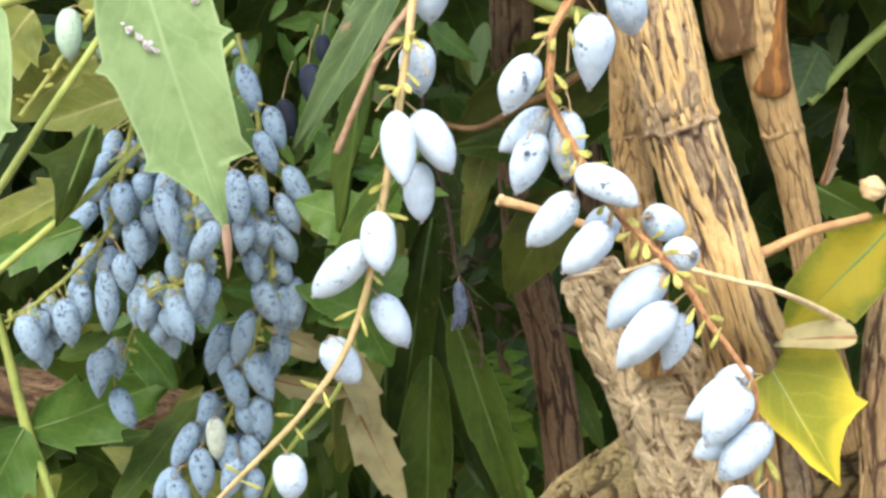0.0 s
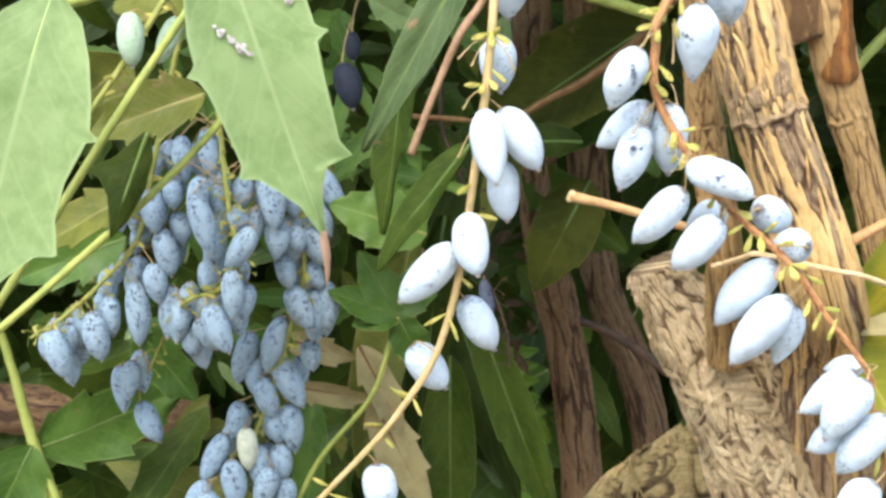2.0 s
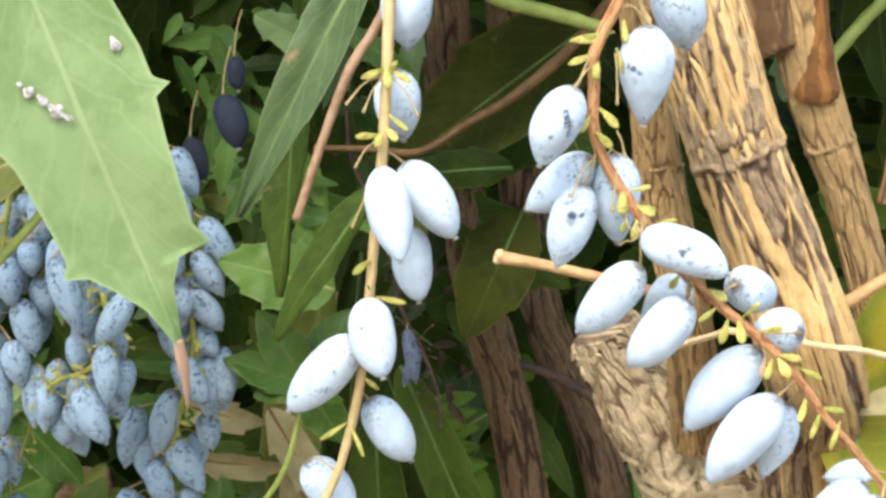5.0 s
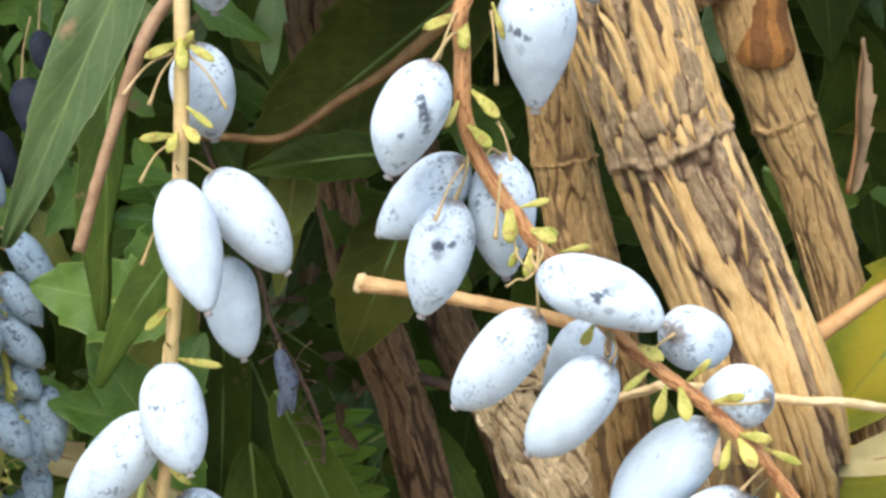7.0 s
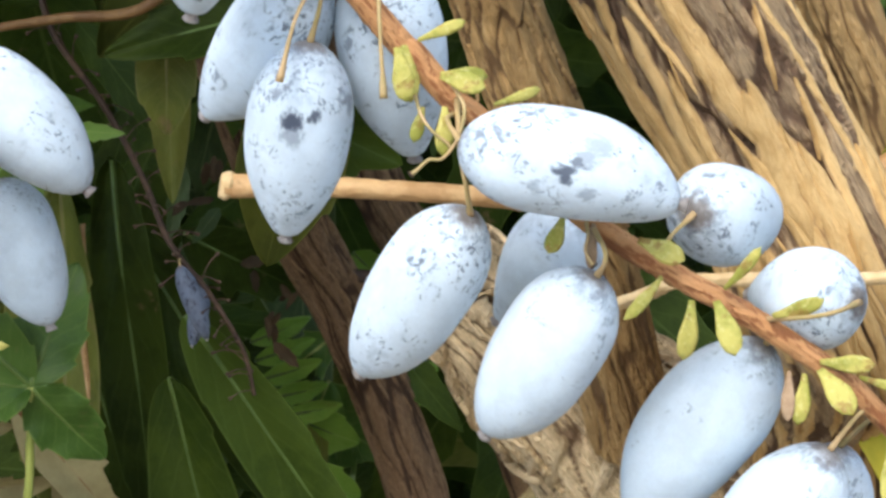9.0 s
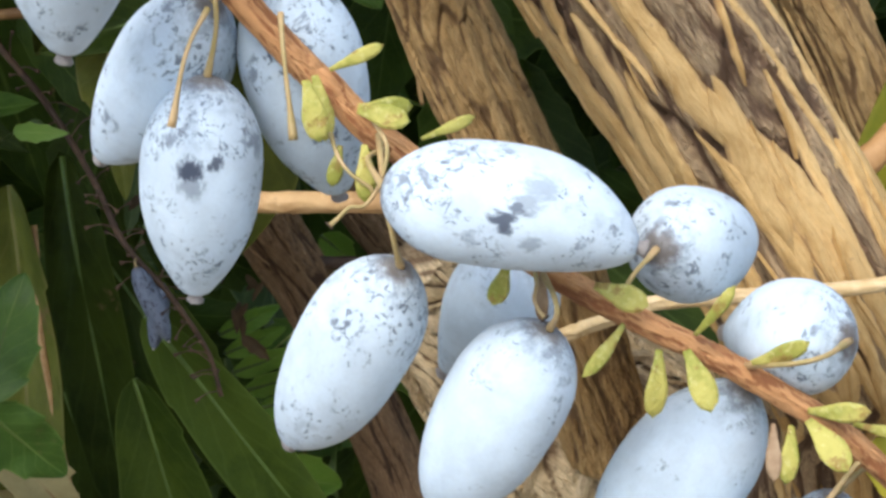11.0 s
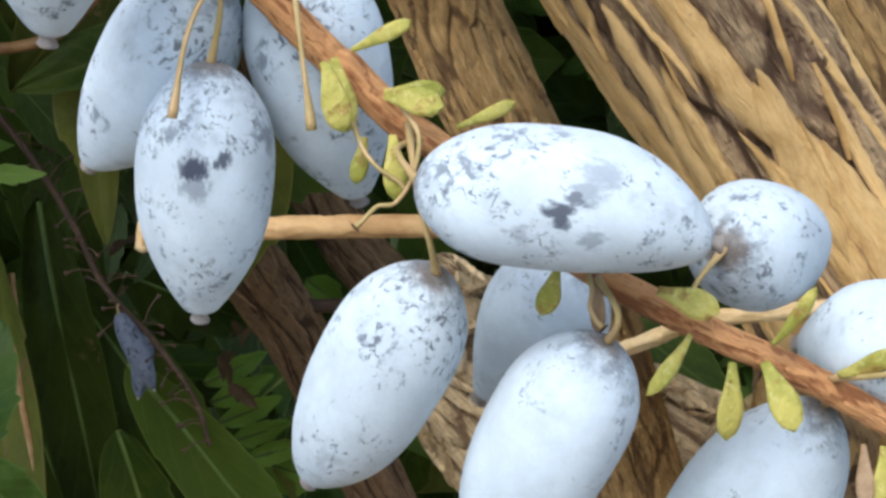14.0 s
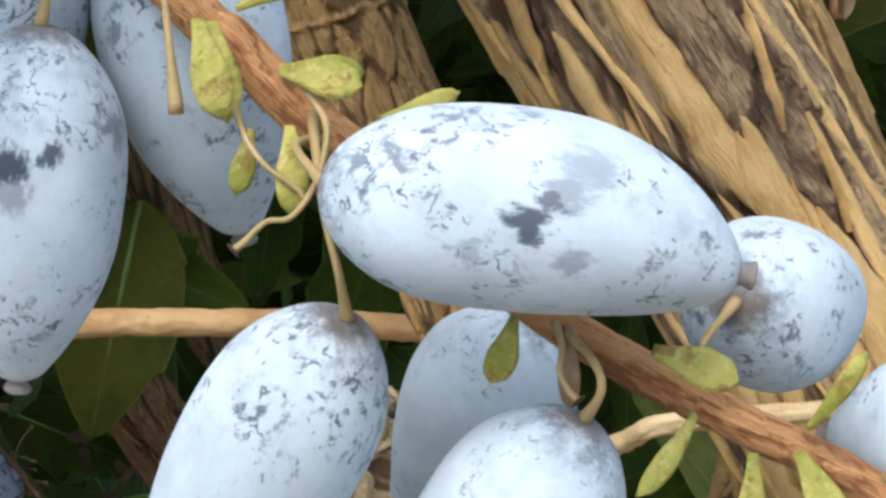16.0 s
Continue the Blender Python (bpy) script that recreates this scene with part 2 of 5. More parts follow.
PALE = (0.535, 0.622, 0.692)
BLOOM = bloom_skin("bloom_pale", PALE, busy=0.3, fine=0.8)
BLOOM_CLEAN = bloom_skin("bloom_unmarked", PALE, rubbed=0.7, busy=-0.75)
BLOOM_BUSY = bloom_skin("bloom_scratched", PALE, busy=0.55, fine=0.8)
BLOOM_LONG = bloom_skin("bloom_blotted", PALE, busy=0.55, blots=((0.02, -0.49, 0.515, 0.055, 0.88), (0.09, -0.48, 0.53, 0.03, 0.8), (-0.10, -0.48, 0.545, 0.034, 0.75), (-0.27, -0.40, 0.61, 0.085, 0.42), (-0.16, -0.46, 0.58, 0.06, 0.45), (0.18, -0.45, 0.63, 0.055, 0.45), (-0.05, -0.48, 0.90, 0.05, 0.35), (0.20, -0.44, 0.40, 0.04, 0.35), (-0.44, -0.2, 0.45, 0.06, 0.5), (-0.46, -0.15, 0.55, 0.05, 0.45)))
BLOOM_SPOT = bloom_skin("bloom_spotted", PALE, busy=0.55, blots=((0.13, -0.47, 0.33, 0.066, 0.95), (-0.06, -0.49, 0.295, 0.040, 0.88), (0.12, -0.47, 0.40, 0.065, 0.50), (-0.06, -0.48, 0.70, 0.028, 0.5), (0.02, -0.48, 0.74, 0.03, 0.55), (-0.15, -0.46, 0.73, 0.03, 0.5), (0.30, -0.38, 0.20, 0.05, 0.6), (-0.42, -0.2, 0.25, 0.06, 0.6)))
BLOOM_SCAR = bloom_skin("bloom_scarred", PALE, blots=((0.04, -0.49, 0.26, 0.050, 0.85), (-0.04, -0.49, 0.31, 0.048, 0.9), (-0.10, -0.48, 0.36, 0.052, 0.9), (-0.15, -0.47, 0.41, 0.050, 0.85), (-0.20, -0.45, 0.46, 0.044, 0.8), (-0.24, -0.43, 0.51, 0.035, 0.7), (0.10, -0.48, 0.60, 0.028, 0.7), (0.12, -0.47, 0.74, 0.03, 0.6)))
BLOOM_MARK = bloom_skin("bloom_marked", PALE, blots=((0.24, -0.43, 0.40, 0.036, 0.85), (0.12, -0.48, 0.43, 0.024, 0.7), (0.32, -0.36, 0.38, 0.03, 0.7), (0.10, -0.48, 0.24, 0.022, 0.6), (0.22, -0.43, 0.52, 0.05, 0.3)))
BLOOM_SHADED = bloom_skin("bloom_shaded", (0.315, 0.42, 0.505), (0.028, 0.036, 0.056), rubbed=1.5, busy=1.3, fine=0.5)
BLOOM_RUBBED = bloom_skin("bloom_rubbed", (0.024, 0.030, 0.046), (0.008, 0.010, 0.018), 1.3, busy=1.0, fine=0.5)
BLOOM_SHRIVELLED = bloom_skin("bloom_shrivelled", (0.15, 0.18, 0.24), (0.010, 0.011, 0.018), 1.6, busy=1.6, fine=0.6)
BLOOM_CREAM = bloom_skin("bloom_cream", (0.58, 0.61, 0.48), (0.20, 0.19, 0.12), 1.0, busy=0.5, fine=0.6)
BLOOM_GREEN = bloom_skin("bloom_unripe", (0.40, 0.52, 0.37), (0.10, 0.13, 0.08), 1.0, busy=0.4, fine=0.6)
LEAF_PALE = leaf_skin("leaf_pale", (0.258, 0.358, 0.145), (0.168, 0.256, 0.084), (0.34, 0.435, 0.20), 0.28, 0.45)
LEAF_LIGHT = leaf_skin("leaf_light", (0.145, 0.255, 0.045), (0.088, 0.175, 0.028), (0.27, 0.37, 0.10), 0.33, 0.30, 0.3)
LEAF_SUNLIT = leaf_skin("leaf_sunlit", (0.25, 0.43, 0.06), (0.16, 0.31, 0.04), (0.36, 0.52, 0.12), 0.4, 0.42, 0.2)
LEAF_MID = leaf_skin("leaf_mid_green", (0.092, 0.175, 0.030), (0.052, 0.115, 0.017), (0.17, 0.26, 0.06), 0.30, 0.28, 0.3)
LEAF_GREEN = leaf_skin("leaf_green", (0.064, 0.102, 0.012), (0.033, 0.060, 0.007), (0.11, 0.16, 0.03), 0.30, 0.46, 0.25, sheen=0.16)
LEAF_GREEN_SHADED = leaf_skin("leaf_green_shaded", (0.042, 0.064, 0.007), (0.022, 0.038, 0.004), (0.07, 0.10, 0.018), 0.25, 0.48, 0.2, sheen=0.13)
LEAF_GREY = leaf_skin("leaf_grey_green", (0.078, 0.122, 0.038), (0.05, 0.085, 0.024), (0.17, 0.22, 0.085), 0.22, 0.42, 0.3)
LEAF_OLIVE = leaf_skin("leaf_olive", (0.205, 0.225, 0.038), (0.112, 0.135, 0.018), (0.29, 0.27, 0.08), 0.35, 0.40, 0.5)
LEAF_YELLOW = leaf_skin("leaf_yellow", (0.62, 0.49, 0.035), (0.43, 0.375, 0.028), (0.56, 0.47, 0.05), 0.25, 0.55, 0.7, (0.30, 0.29, 0.025), heart=(0.25, 0.26, 0.02))
LEAF_TURNING = leaf_skin("leaf_turning", (0.175, 0.18, 0.011), (0.085, 0.115, 0.007), (0.20, 0.19, 0.02), 0.14, 0.62, 0.6, (0.30, 0.23, 0.015), heart=(0.28, 0.23, 0.012))
LEAF_DRY = leaf_skin("leaf_dry", (0.46, 0.40, 0.195), (0.33, 0.28, 0.125), (0.44, 0.35, 0.17), 0.22, 0.6, 0.6, (0.14, 0.09, 0.04))
LEAF_OLIVE_SHADED = leaf_skin("leaf_olive_shaded", (0.066, 0.074, 0.009), (0.037, 0.045, 0.005), (0.09, 0.095, 0.018), 0.28, 0.62, 0.4, sheen=0.12)
LEAF_SCRAP = leaf_skin("leaf_scrap", (0.25, 0.175, 0.095), (0.14, 0.092, 0.05), (0.18, 0.12, 0.065), 0.15, 0.7, 0.8, (0.09, 0.055, 0.03))
LITTER = leaf_skin("leaf_litter_brown", (0.10, 0.066, 0.032), (0.055, 0.036, 0.018), (0.08, 0.052, 0.026), 0.1, 0.75)
LEAF_DRY_TIP = leaf_skin("leaf_dry_tip", (0.34, 0.19, 0.12), (0.26, 0.14, 0.09), (0.42, 0.27, 0.17), 0.2, 0.6)
BARK_TAN = bark_skin("bark_tan", (0.84, 0.62, 0.32), (0.61, 0.405, 0.175), (0.31, 0.19, 0.105), 1.2)
BARK_RIBBON = ribbon_skin("bark_ribbon", (0.67, 0.455, 0.20), (0.48, 0.30, 0.112), (0.28, 0.172, 0.092))
BARK_MAUVE = bark_skin("bark_mauve", (0.61, 0.435, 0.25), (0.44, 0.295, 0.16), (0.215, 0.133, 0.082), 1.6)
BARK_SMOOTH = bark_skin("bark_smooth", (0.60, 0.395, 0.17), (0.44, 0.27, 0.105), (0.22, 0.13, 0.06))
BARK_CORE = bark_skin("bark_core", (0.62, 0.425, 0.215), (0.43, 0.275, 0.135), (0.18, 0.108, 0.066), 1.4)
BARK_STUB = bark_skin("bark_stub", (0.85, 0.66, 0.40), (0.62, 0.46, 0.25), (0.25, 0.16, 0.09), 1.6)
BARK_BASE = bark_skin("bark_base", (0.45, 0.345, 0.165), (0.29, 0.215, 0.09), (0.11, 0.075, 0.036), 1.6)
BARK_DARK = bark_skin("bark_dark", (0.40, 0.26, 0.14), (0.23, 0.14, 0.075), (0.085, 0.05, 0.032))
SHEATH = bark_skin("sheath_orange", (0.36, 0.165, 0.042), (0.25, 0.108, 0.028), (0.14, 0.062, 0.02), 0.4)
CLASP = bark_skin("clasp_tan", (0.39, 0.245, 0.105), (0.29, 0.172, 0.07), (0.16, 0.09, 0.04), 0.8)
RACHIS = bark_skin("stalk_orange", (0.56, 0.29, 0.125), (0.44, 0.185, 0.07), (0.30, 0.12, 0.05), 0.35)
RACHIS_TAN = stalk_skin("stalk_tan", (0.50, 0.345, 0.16), (0.40, 0.30, 0.12), 300.0, 0.45)
MIDRIB_PALE = stalk_skin("midrib_pale", (0.32, 0.42, 0.16), (0.27, 0.37, 0.13), 120.0, 0.45)
MIDRIB_OLIVE = stalk_skin("midrib_olive", (0.26, 0.24, 0.07), (0.19, 0.18, 0.05), 120.0, 0.45)
MIDRIB_DARK = stalk_skin("midrib_dark", (0.11, 0.17, 0.035), (0.08, 0.13, 0.025), 120.0, 0.45)
RACHIS_GREEN = stalk_skin("stalk_yellow_green", (0.34, 0.34, 0.08), (0.25, 0.27, 0.06), 220.0, 0.45)
STALK_GREEN = stalk_skin("stalk_green", (0.36, 0.40, 0.10), (0.26, 0.31, 0.07), 120.0, 0.40)
PEDICEL = stalk_skin("pedicel", (0.43, 0.295, 0.145), (0.33, 0.255, 0.10), 420.0, 0.5)


def bract_skin():
    n = Nodes("bract")
    where = n.own(n.coords.outputs["Object"])
    colour = n.mix(n.ramp(n.noise(where, 380.0, 4.0, 0.6), 0.40, 0.60), (0.54, 0.485, 0.125), (0.33, 0.335, 0.062))
    colour = n.mix(n.ramp(n.noise(where, 620.0, 5.0, 0.7), 0.53, 0.63, 0.0, 0.75), colour, (0.31, 0.17, 0.05))
    colour = n.mix(n.ramp(n.noise(where, 2600.0, 3.0, 0.6), 0.56, 0.66, 0.0, 0.5), colour, (0.66, 0.62, 0.24))
    n.bump(n.noise(where, 1700.0, 4.0, 0.6), 0.0003, 0.9)
    n.translucent(colour, 0.25)
    return n.finish(colour, 0.5, 0.3)


BRACT = bract_skin()
BRACT_DRY = stalk_skin("bract_dry", (0.36, 0.25, 0.15), (0.24, 0.15, 0.08), 380.0, 0.65, 0.1)
NUB = stalk_skin("berry_nub", (0.30, 0.25, 0.22), (0.52, 0.49, 0.47), 900.0, 0.7)
TWIG_STRAW = stalk_skin("twig_straw", (0.66, 0.50, 0.28), (0.52, 0.36, 0.17), 260.0, 0.55)
TWIG = stalk_skin("twig_tan", (0.54, 0.35, 0.165), (0.40, 0.235, 0.10), 190.0, 0.6)
TWIG_ORANGE = stalk_skin("twig_orange", (0.43, 0.245, 0.10), (0.33, 0.175, 0.065), 190.0, 0.6)
TWIG_PALE = stalk_skin("twig_pale_brown", (0.34, 0.215, 0.125), (0.23, 0.135, 0.07), 190.0, 0.6)
TWIG_SHADED = stalk_skin("twig_shaded", (0.21, 0.115, 0.04), (0.14, 0.07, 0.024), 190.0, 0.6)
TWIG_DARK = stalk_skin("twig_dark", (0.10, 0.06, 0.035), (0.05, 0.03, 0.02), 190.0, 0.7)
TWIG_BROWN = stalk_skin("twig_brown", (0.26, 0.13, 0.05), (0.17, 0.08, 0.03), 190.0, 0.6)
SOIL = stalk_skin("soil", (0.22, 0.17, 0.12), (0.15, 0.115, 0.08), 30.0, 0.9)
BITTEN = stalk_skin("bitten_patch", (0.50, 0.48, 0.46), (0.22, 0.19, 0.16), 900.0, 0.7)

# ---- building ----
WHERE = {}


def thing(name, base, label, category, group="", kind=""):
    """An Empty at the base of a thing, which its parts hang on."""
    ob = new(name)
    ob.empty_display_size = 0.002
    ob.matrix_basis = WHERE[ob] = Matrix.Translation(at(*base))
    return tagged(ob, label, category, group, kind)


def part(name, mesh, material, parent, label="", m=None):
    """Links a bmesh or a mesh as one mesh object under a thing or a part; m: its pose in the world."""
    if isinstance(mesh, bmesh.types.BMesh):
        data = bpy.data.meshes.new(name)
        mesh.to_mesh(data)
        mesh.free()
        for face in data.polygons:
            face.use_smooth = True
    else:
        data = mesh
    if material and not data.materials:
        data.materials.append(material)
    ob = new(name, data)
    WHERE[ob] = m or Matrix()
    ob.matrix_basis = WHERE[ob]
    if parent:
        ob.parent = parent
        ob.matrix_parent_inverse = WHERE[parent].inverted()
    if material:
        ob.material_slots[0].link = "OBJECT"
        ob.material_slots[0].material = material
    return tagged(ob, label)


def smooth_path(points, steps):
    """Points along a smooth curve through the given ones, with the share of the way of each."""
    pts = [Vector(p) for p in points]
    ends = [2 * pts[0] - pts[1], *pts, 2 * pts[-1] - pts[-2]]
    out = []
    for k in range(steps + 1):
        f = k / steps * (len(pts) - 1)
        i = min(int(f), len(pts) - 2)
        t = f - i
        a, b, c, d = ends[i:i + 4]
        out.append(0.5 * (2 * b + (c - a) * t + (2 * a - 5 * b + 4 * c - d) * t * t + (3 * b - a - 3 * c + d) * t ** 3))
    return out


def rails(path):
    """Two directions across the path at each of its points, with no twist."""
    out, side = [], None
    for k, p in enumerate(path):
        ahead = (path[min(k + 1, len(path) - 1)] - path[max(k - 1, 0)]).normalized()
        if side is None:
            side = ahead.orthogonal().normalized()
        side = (side - ahead * side.dot(ahead)).normalized()
        out.append((side, ahead.cross(side)))
    return out


def blend(values, f):
    """A value along a list of values, at the share f of the way."""
    f *= len(values) - 1
    i = min(int(f), len(values) - 2)
    t = f - i
    t = t * t * (3 - 2 * t)
    return values[i] * (1 - t) + values[i + 1] * t


def tube(points, radii, steps=24, seg=10, lumps=0.0, seed=0.0, flat=1.0):
    """A round, closed stalk along a smooth path, in plan millimetres."""
    bm = bmesh.new()
    path = smooth_path(points, steps)
    rings = []
    for k, (p, (a, b)) in enumerate(zip(path, rails(path))):
        r = blend(radii, k / steps)
        ring = []
        for j in range(seg):
            w = 2 * math.pi * j / seg
            rr = r * (1 + lumps * noise.noise(Vector((p.x * 0.6 + seed, p.z * 0.6 + 3 * math.cos(w), p.y * 0.6 + 3 * math.sin(w)))))
            ring.append(bm.verts.new(at(*(p + rr * (math.cos(w) * a + flat * math.sin(w) * b)))))
        rings.append(ring)
    for one, two in zip(rings, rings[1:]):
        for j in range(seg):
            bm.faces.new((one[j], one[(j + 1) % seg], two[(j + 1) % seg], two[j]))
    bm.faces.new(rings[0][::-1])
    bm.faces.new(rings[-1])
    return bm


def bark_tube(points, radii, steps, seg, relief, plates, seed, nodes=(), lean=0.6, grain=0.20):
    """A stem with real fissures: long plates parted by grooves. plates: how many go round; nodes: (share of the way, lip in mm)."""
    bm = bmesh.new()
    rough = plates > 32
    ridge = bm.verts.layers.float.new("ridge")
    uv = bm.loops.layers.uv.new("UVMap")
    path = smooth_path(points, steps)
    run, runs = 0.0, [0.0]
    for p, q in zip(path, path[1:]):
        run += (q - p).length
        runs.append(run)
    rings = []
    for k, (p, (a, b)) in enumerate(zip(path, rails(path))):
        f = k / steps
        r = blend(radii, f)
        ring = []
        for j in range(seg):
            w = 2 * math.pi * j / seg
            s = runs[k]
            bend = lean * noise.noise(Vector((seed, s / (2.2 * r), w * 0.0))) + 0.55 * lean * noise.noise(Vector((seed + 9, s / (1.1 * r), math.cos(w) * 1.5)))
            q = plates / (2 * math.pi)
            spot = Vector((q * math.cos(w + bend) + seed, q * math.sin(w + bend), s / r * q * (0.75 if plates > 32 else grain)))
            if rough:
                d = noise.voronoi(spot * 0.8)[0]
                edge = min(1.0, (d[1] - d[0]) / 0.30)
                level = 0.75 * edge * edge * (3 - 2 * edge) + 0.35 * noise.noise(spot * 1.9)
                tone = level
            else:
                above = nodes[0][0] > f if nodes else False
                skew = Vector((spot.x + 0.5 * noise.noise(spot * 0.9), spot.y + 0.5 * noise.noise(spot * 0.9 + Vector((7, 3, 1))), spot.z * (1.15 if above else 1.0) + (30 if above else 0)))
                d, centres = noise.voronoi(skew)
                edge = min(1.0, (d[1] - d[0]) / 0.22)
                own = noise.noise(centres[0] * 3.7)
                fine, _ = noise.voronoi(Vector((skew.x * 2.3, skew.y * 2.3, skew.z * 1.6)))
                split = min(1.0, (fine[1] - fine[0]) / 0.20)
                level = 0.30 + 0.45 * edge * edge * (3 - 2 * edge) + 0.45 * own + 0.16 * split + 0.22 * (skew.z - centres[0].z)
                tone = edge * (0.55 + 0.45 * split) * (1.0 if own > -0.30 else 0.65)
            level += 0.16 * noise.noise(Vector((spot.x * 5, spot.y * 5, spot.z * 5)))
            lip = 0.0
            for where, size in nodes:
                off = (f - where) * run + 1.7 * noise.noise(Vector((1.6 * math.cos(w), 2.2 * math.sin(w), seed))) + 0.5 * noise.noise(Vector((6 * math.cos(w), 6 * math.sin(w), seed)))
                proud = size * (0.75 + 0.9 * noise.noise(Vector((4 * math.cos(w), 4 * math.sin(w), seed + 5))))
                lip += proud * math.exp(-(off / 0.75) ** 2) - 0.55 * proud * math.exp(-((off - 1.5) / 0.6) ** 2) - 0.4 * size * (1 / (1 + math.exp(-off / 2.0)) - 0.5)
            rr = r * (1 + (0.22 if plates > 32 else 0.07) * noise.noise(Vector((math.cos(w) + seed, math.sin(w), s / (2.5 * r))))) + relief * (level - 0.6) + lip
            v = bm.verts.new(at(*(p + rr * (math.cos(w) * a + math.sin(w) * b))))
            v[ridge] = max(0.0, min(1.0, tone + lip * 0.9))
            ring.append(v)
        rings.append(ring)
    for k, (one, two) in enumerate(zip(rings, rings[1:])):
        for j in range(seg):
            face = bm.faces.new((one[j], one[(j + 1) % seg], two[(j + 1) % seg], two[j]))
            for loop, (du, dk) in zip(face.loops, ((0, 0), (1, 0), (1, 1), (0, 1))):
                loop[uv].uv = (2 * math.pi * (j + du) / seg * radii[0] / 12, runs[k + dk] / 12)
    for ring in (rings[0][::-1], rings[-1]):
        face = bm.faces.new(ring)
        for loop in face.loops:
            loop[uv].uv = (loop.vert.co.x * 40, loop.vert.co.z * 90)
    return bm


def bark_strips(points, radii, count, wide, long, lift, slant, seed, span=(0.0, 1.0), torn=0.12, stops=(), apart=False, wavy=1.0):
    """Loose fibrous ribbons that lie along a stem, crossing one another at a slant: one mesh."""
    rnd = random.Random(seed)
    path = smooth_path(points, 240)
    sides = rails(path)
    length = sum((q - p).length for p, q in zip(path, path[1:]))
    made = []
    bm = None
    for _ in range(count):
        if bm is None or apart:
            bm = bmesh.new()
            made.append(bm)
            ridge = bm.verts.layers.float.new("ridge")
            uv = bm.loops.layers.uv.new("UVMap")
        size, half = rnd.uniform(*long), 0.5 * rnd.uniform(*wide)
        start, turn = rnd.uniform(*span), rnd.uniform(0, 2 * math.pi)
        for stop in stops:
            if start < stop < start + size / length:
                start = stop if rnd.random() < 0.5 else max(0.0, stop - size / length)
        lean, shift = rnd.choice((-1, 1)) * rnd.uniform(0.3, 1.0) * slant, rnd.uniform(0, 90)
        high, peel = rnd.uniform(0.4, 1.0) * lift, rnd.uniform(0, 1) ** 6 * 1.2
        steps = max(8, int(size / 1.1))
        rows = []
        for k in range(steps + 1):
            f = k / steps
            s = start + f * size / length
            if s > 1:
                break
            i = min(int(s * 240), 239)
            mix = s * 240 - i
            p = path[i].lerp(path[i + 1], mix)
            a, b = sides[i]
            r = blend(radii, s)
            w = turn + lean * (f - 0.5) * size / r + 1.1 * wavy * half / r * noise.noise(Vector((shift, f * size * 0.16, 0)))
            taper = min(1.0, 5 * f, 5 * (1 - f)) ** 0.7
            row = []
            for c in (-1.0, -0.55, 0.0, 0.55, 1.0):
                ragged = 1 + 0.75 * wavy * noise.noise(Vector((shift + c, f * size * 0.38, 3.0))) + torn * noise.noise(Vector((shift, f * size * 2.0, c * 5)))
                ww = w + c * half * taper * ragged / r
                rr = r + (high * (1 - 0.55 * c * c) * (0.6 + 0.4 * taper) - 0.30 * abs(c) ** 3) + peel * max(0.0, f - 0.8) * 4
                rr += 0.12 * noise.noise(Vector((shift + 2 * c, f * size * 0.8, 7)))
                v = bm.verts.new(at(*(p + rr * (math.cos(ww) * a + math.sin(ww) * b))))
                v[ridge] = 1.0 - 0.5 * abs(c) ** 2
                row.append((v, (shift + c * half / 12, f * size / 12)))
            rows.append(row)
        for one, two in zip(rows, rows[1:]):
            for j in range(4):
                q = (one[j], one[j + 1], two[j + 1], two[j])
                face = bm.faces.new([v for v, _ in q])
                for loop, (_, place) in zip(face.loops, q):
                    loop[uv].uv = place
    return made if apart else bm


# berry shapes in a few bends, a unit long and a unit thick, from the stalk end to the pointed end
# half widths of a berry along its length: a broad shoulder, then a nearly straight taper to a narrow neck
PLUMP = ((0.0, 0.0), (0.012, 0.20), (0.035, 0.36), (0.07, 0.52), (0.12, 0.68), (0.19, 0.84), (0.28, 0.955), (0.38, 1.0), (0.48, 0.995), (0.58, 0.96), (0.67, 0.885), (0.76, 0.765), (0.84, 0.615), (0.91, 0.455), (0.96, 0.32), (0.985, 0.235), (1.0, 0.12))
SLIM = ((0.0, 0.0), (0.012, 0.19), (0.035, 0.35), (0.07, 0.51), (0.12, 0.67), (0.19, 0.845), (0.28, 0.97), (0.36, 1.0), (0.45, 0.985), (0.55, 0.92), (0.65, 0.81), (0.75, 0.665), (0.84, 0.50), (0.91, 0.36), (0.96, 0.26), (0.985, 0.20), (1.0, 0.10))
ROUND = ((0.0, 0.0), (0.012, 0.22), (0.035, 0.40), (0.07, 0.56), (0.12, 0.72), (0.19, 0.87), (0.28, 0.965), (0.38, 1.0), (0.48, 1.0), (0.58, 0.975), (0.67, 0.91), (0.76, 0.81), (0.84, 0.675), (0.91, 0.51), (0.96, 0.35), (0.985, 0.23), (1.0, 0.11))


def along(profile, s):
    """The half width at s, gliding through the given ones."""
    k = max(i for i in range(len(profile) - 1) if profile[i][0] <= s)
    (x0, y0), (x1, y1) = profile[k], profile[k + 1]
    before, after = profile[max(k - 1, 0)], profile[min(k + 2, len(profile) - 1)]
    h, t = x1 - x0, (s - x0) / (x1 - x0)
    m0 = (y1 - before[1]) / (x1 - before[0]) if k else (y1 - y0) / h
    m1 = (after[1] - y0) / (after[0] - x0)
    return (2 * t ** 3 - 3 * t * t + 1) * y0 + (t ** 3 - 2 * t * t + t) * h * m0 + (3 * t * t - 2 * t ** 3) * y1 + (t ** 3 - t * t) * h * m1


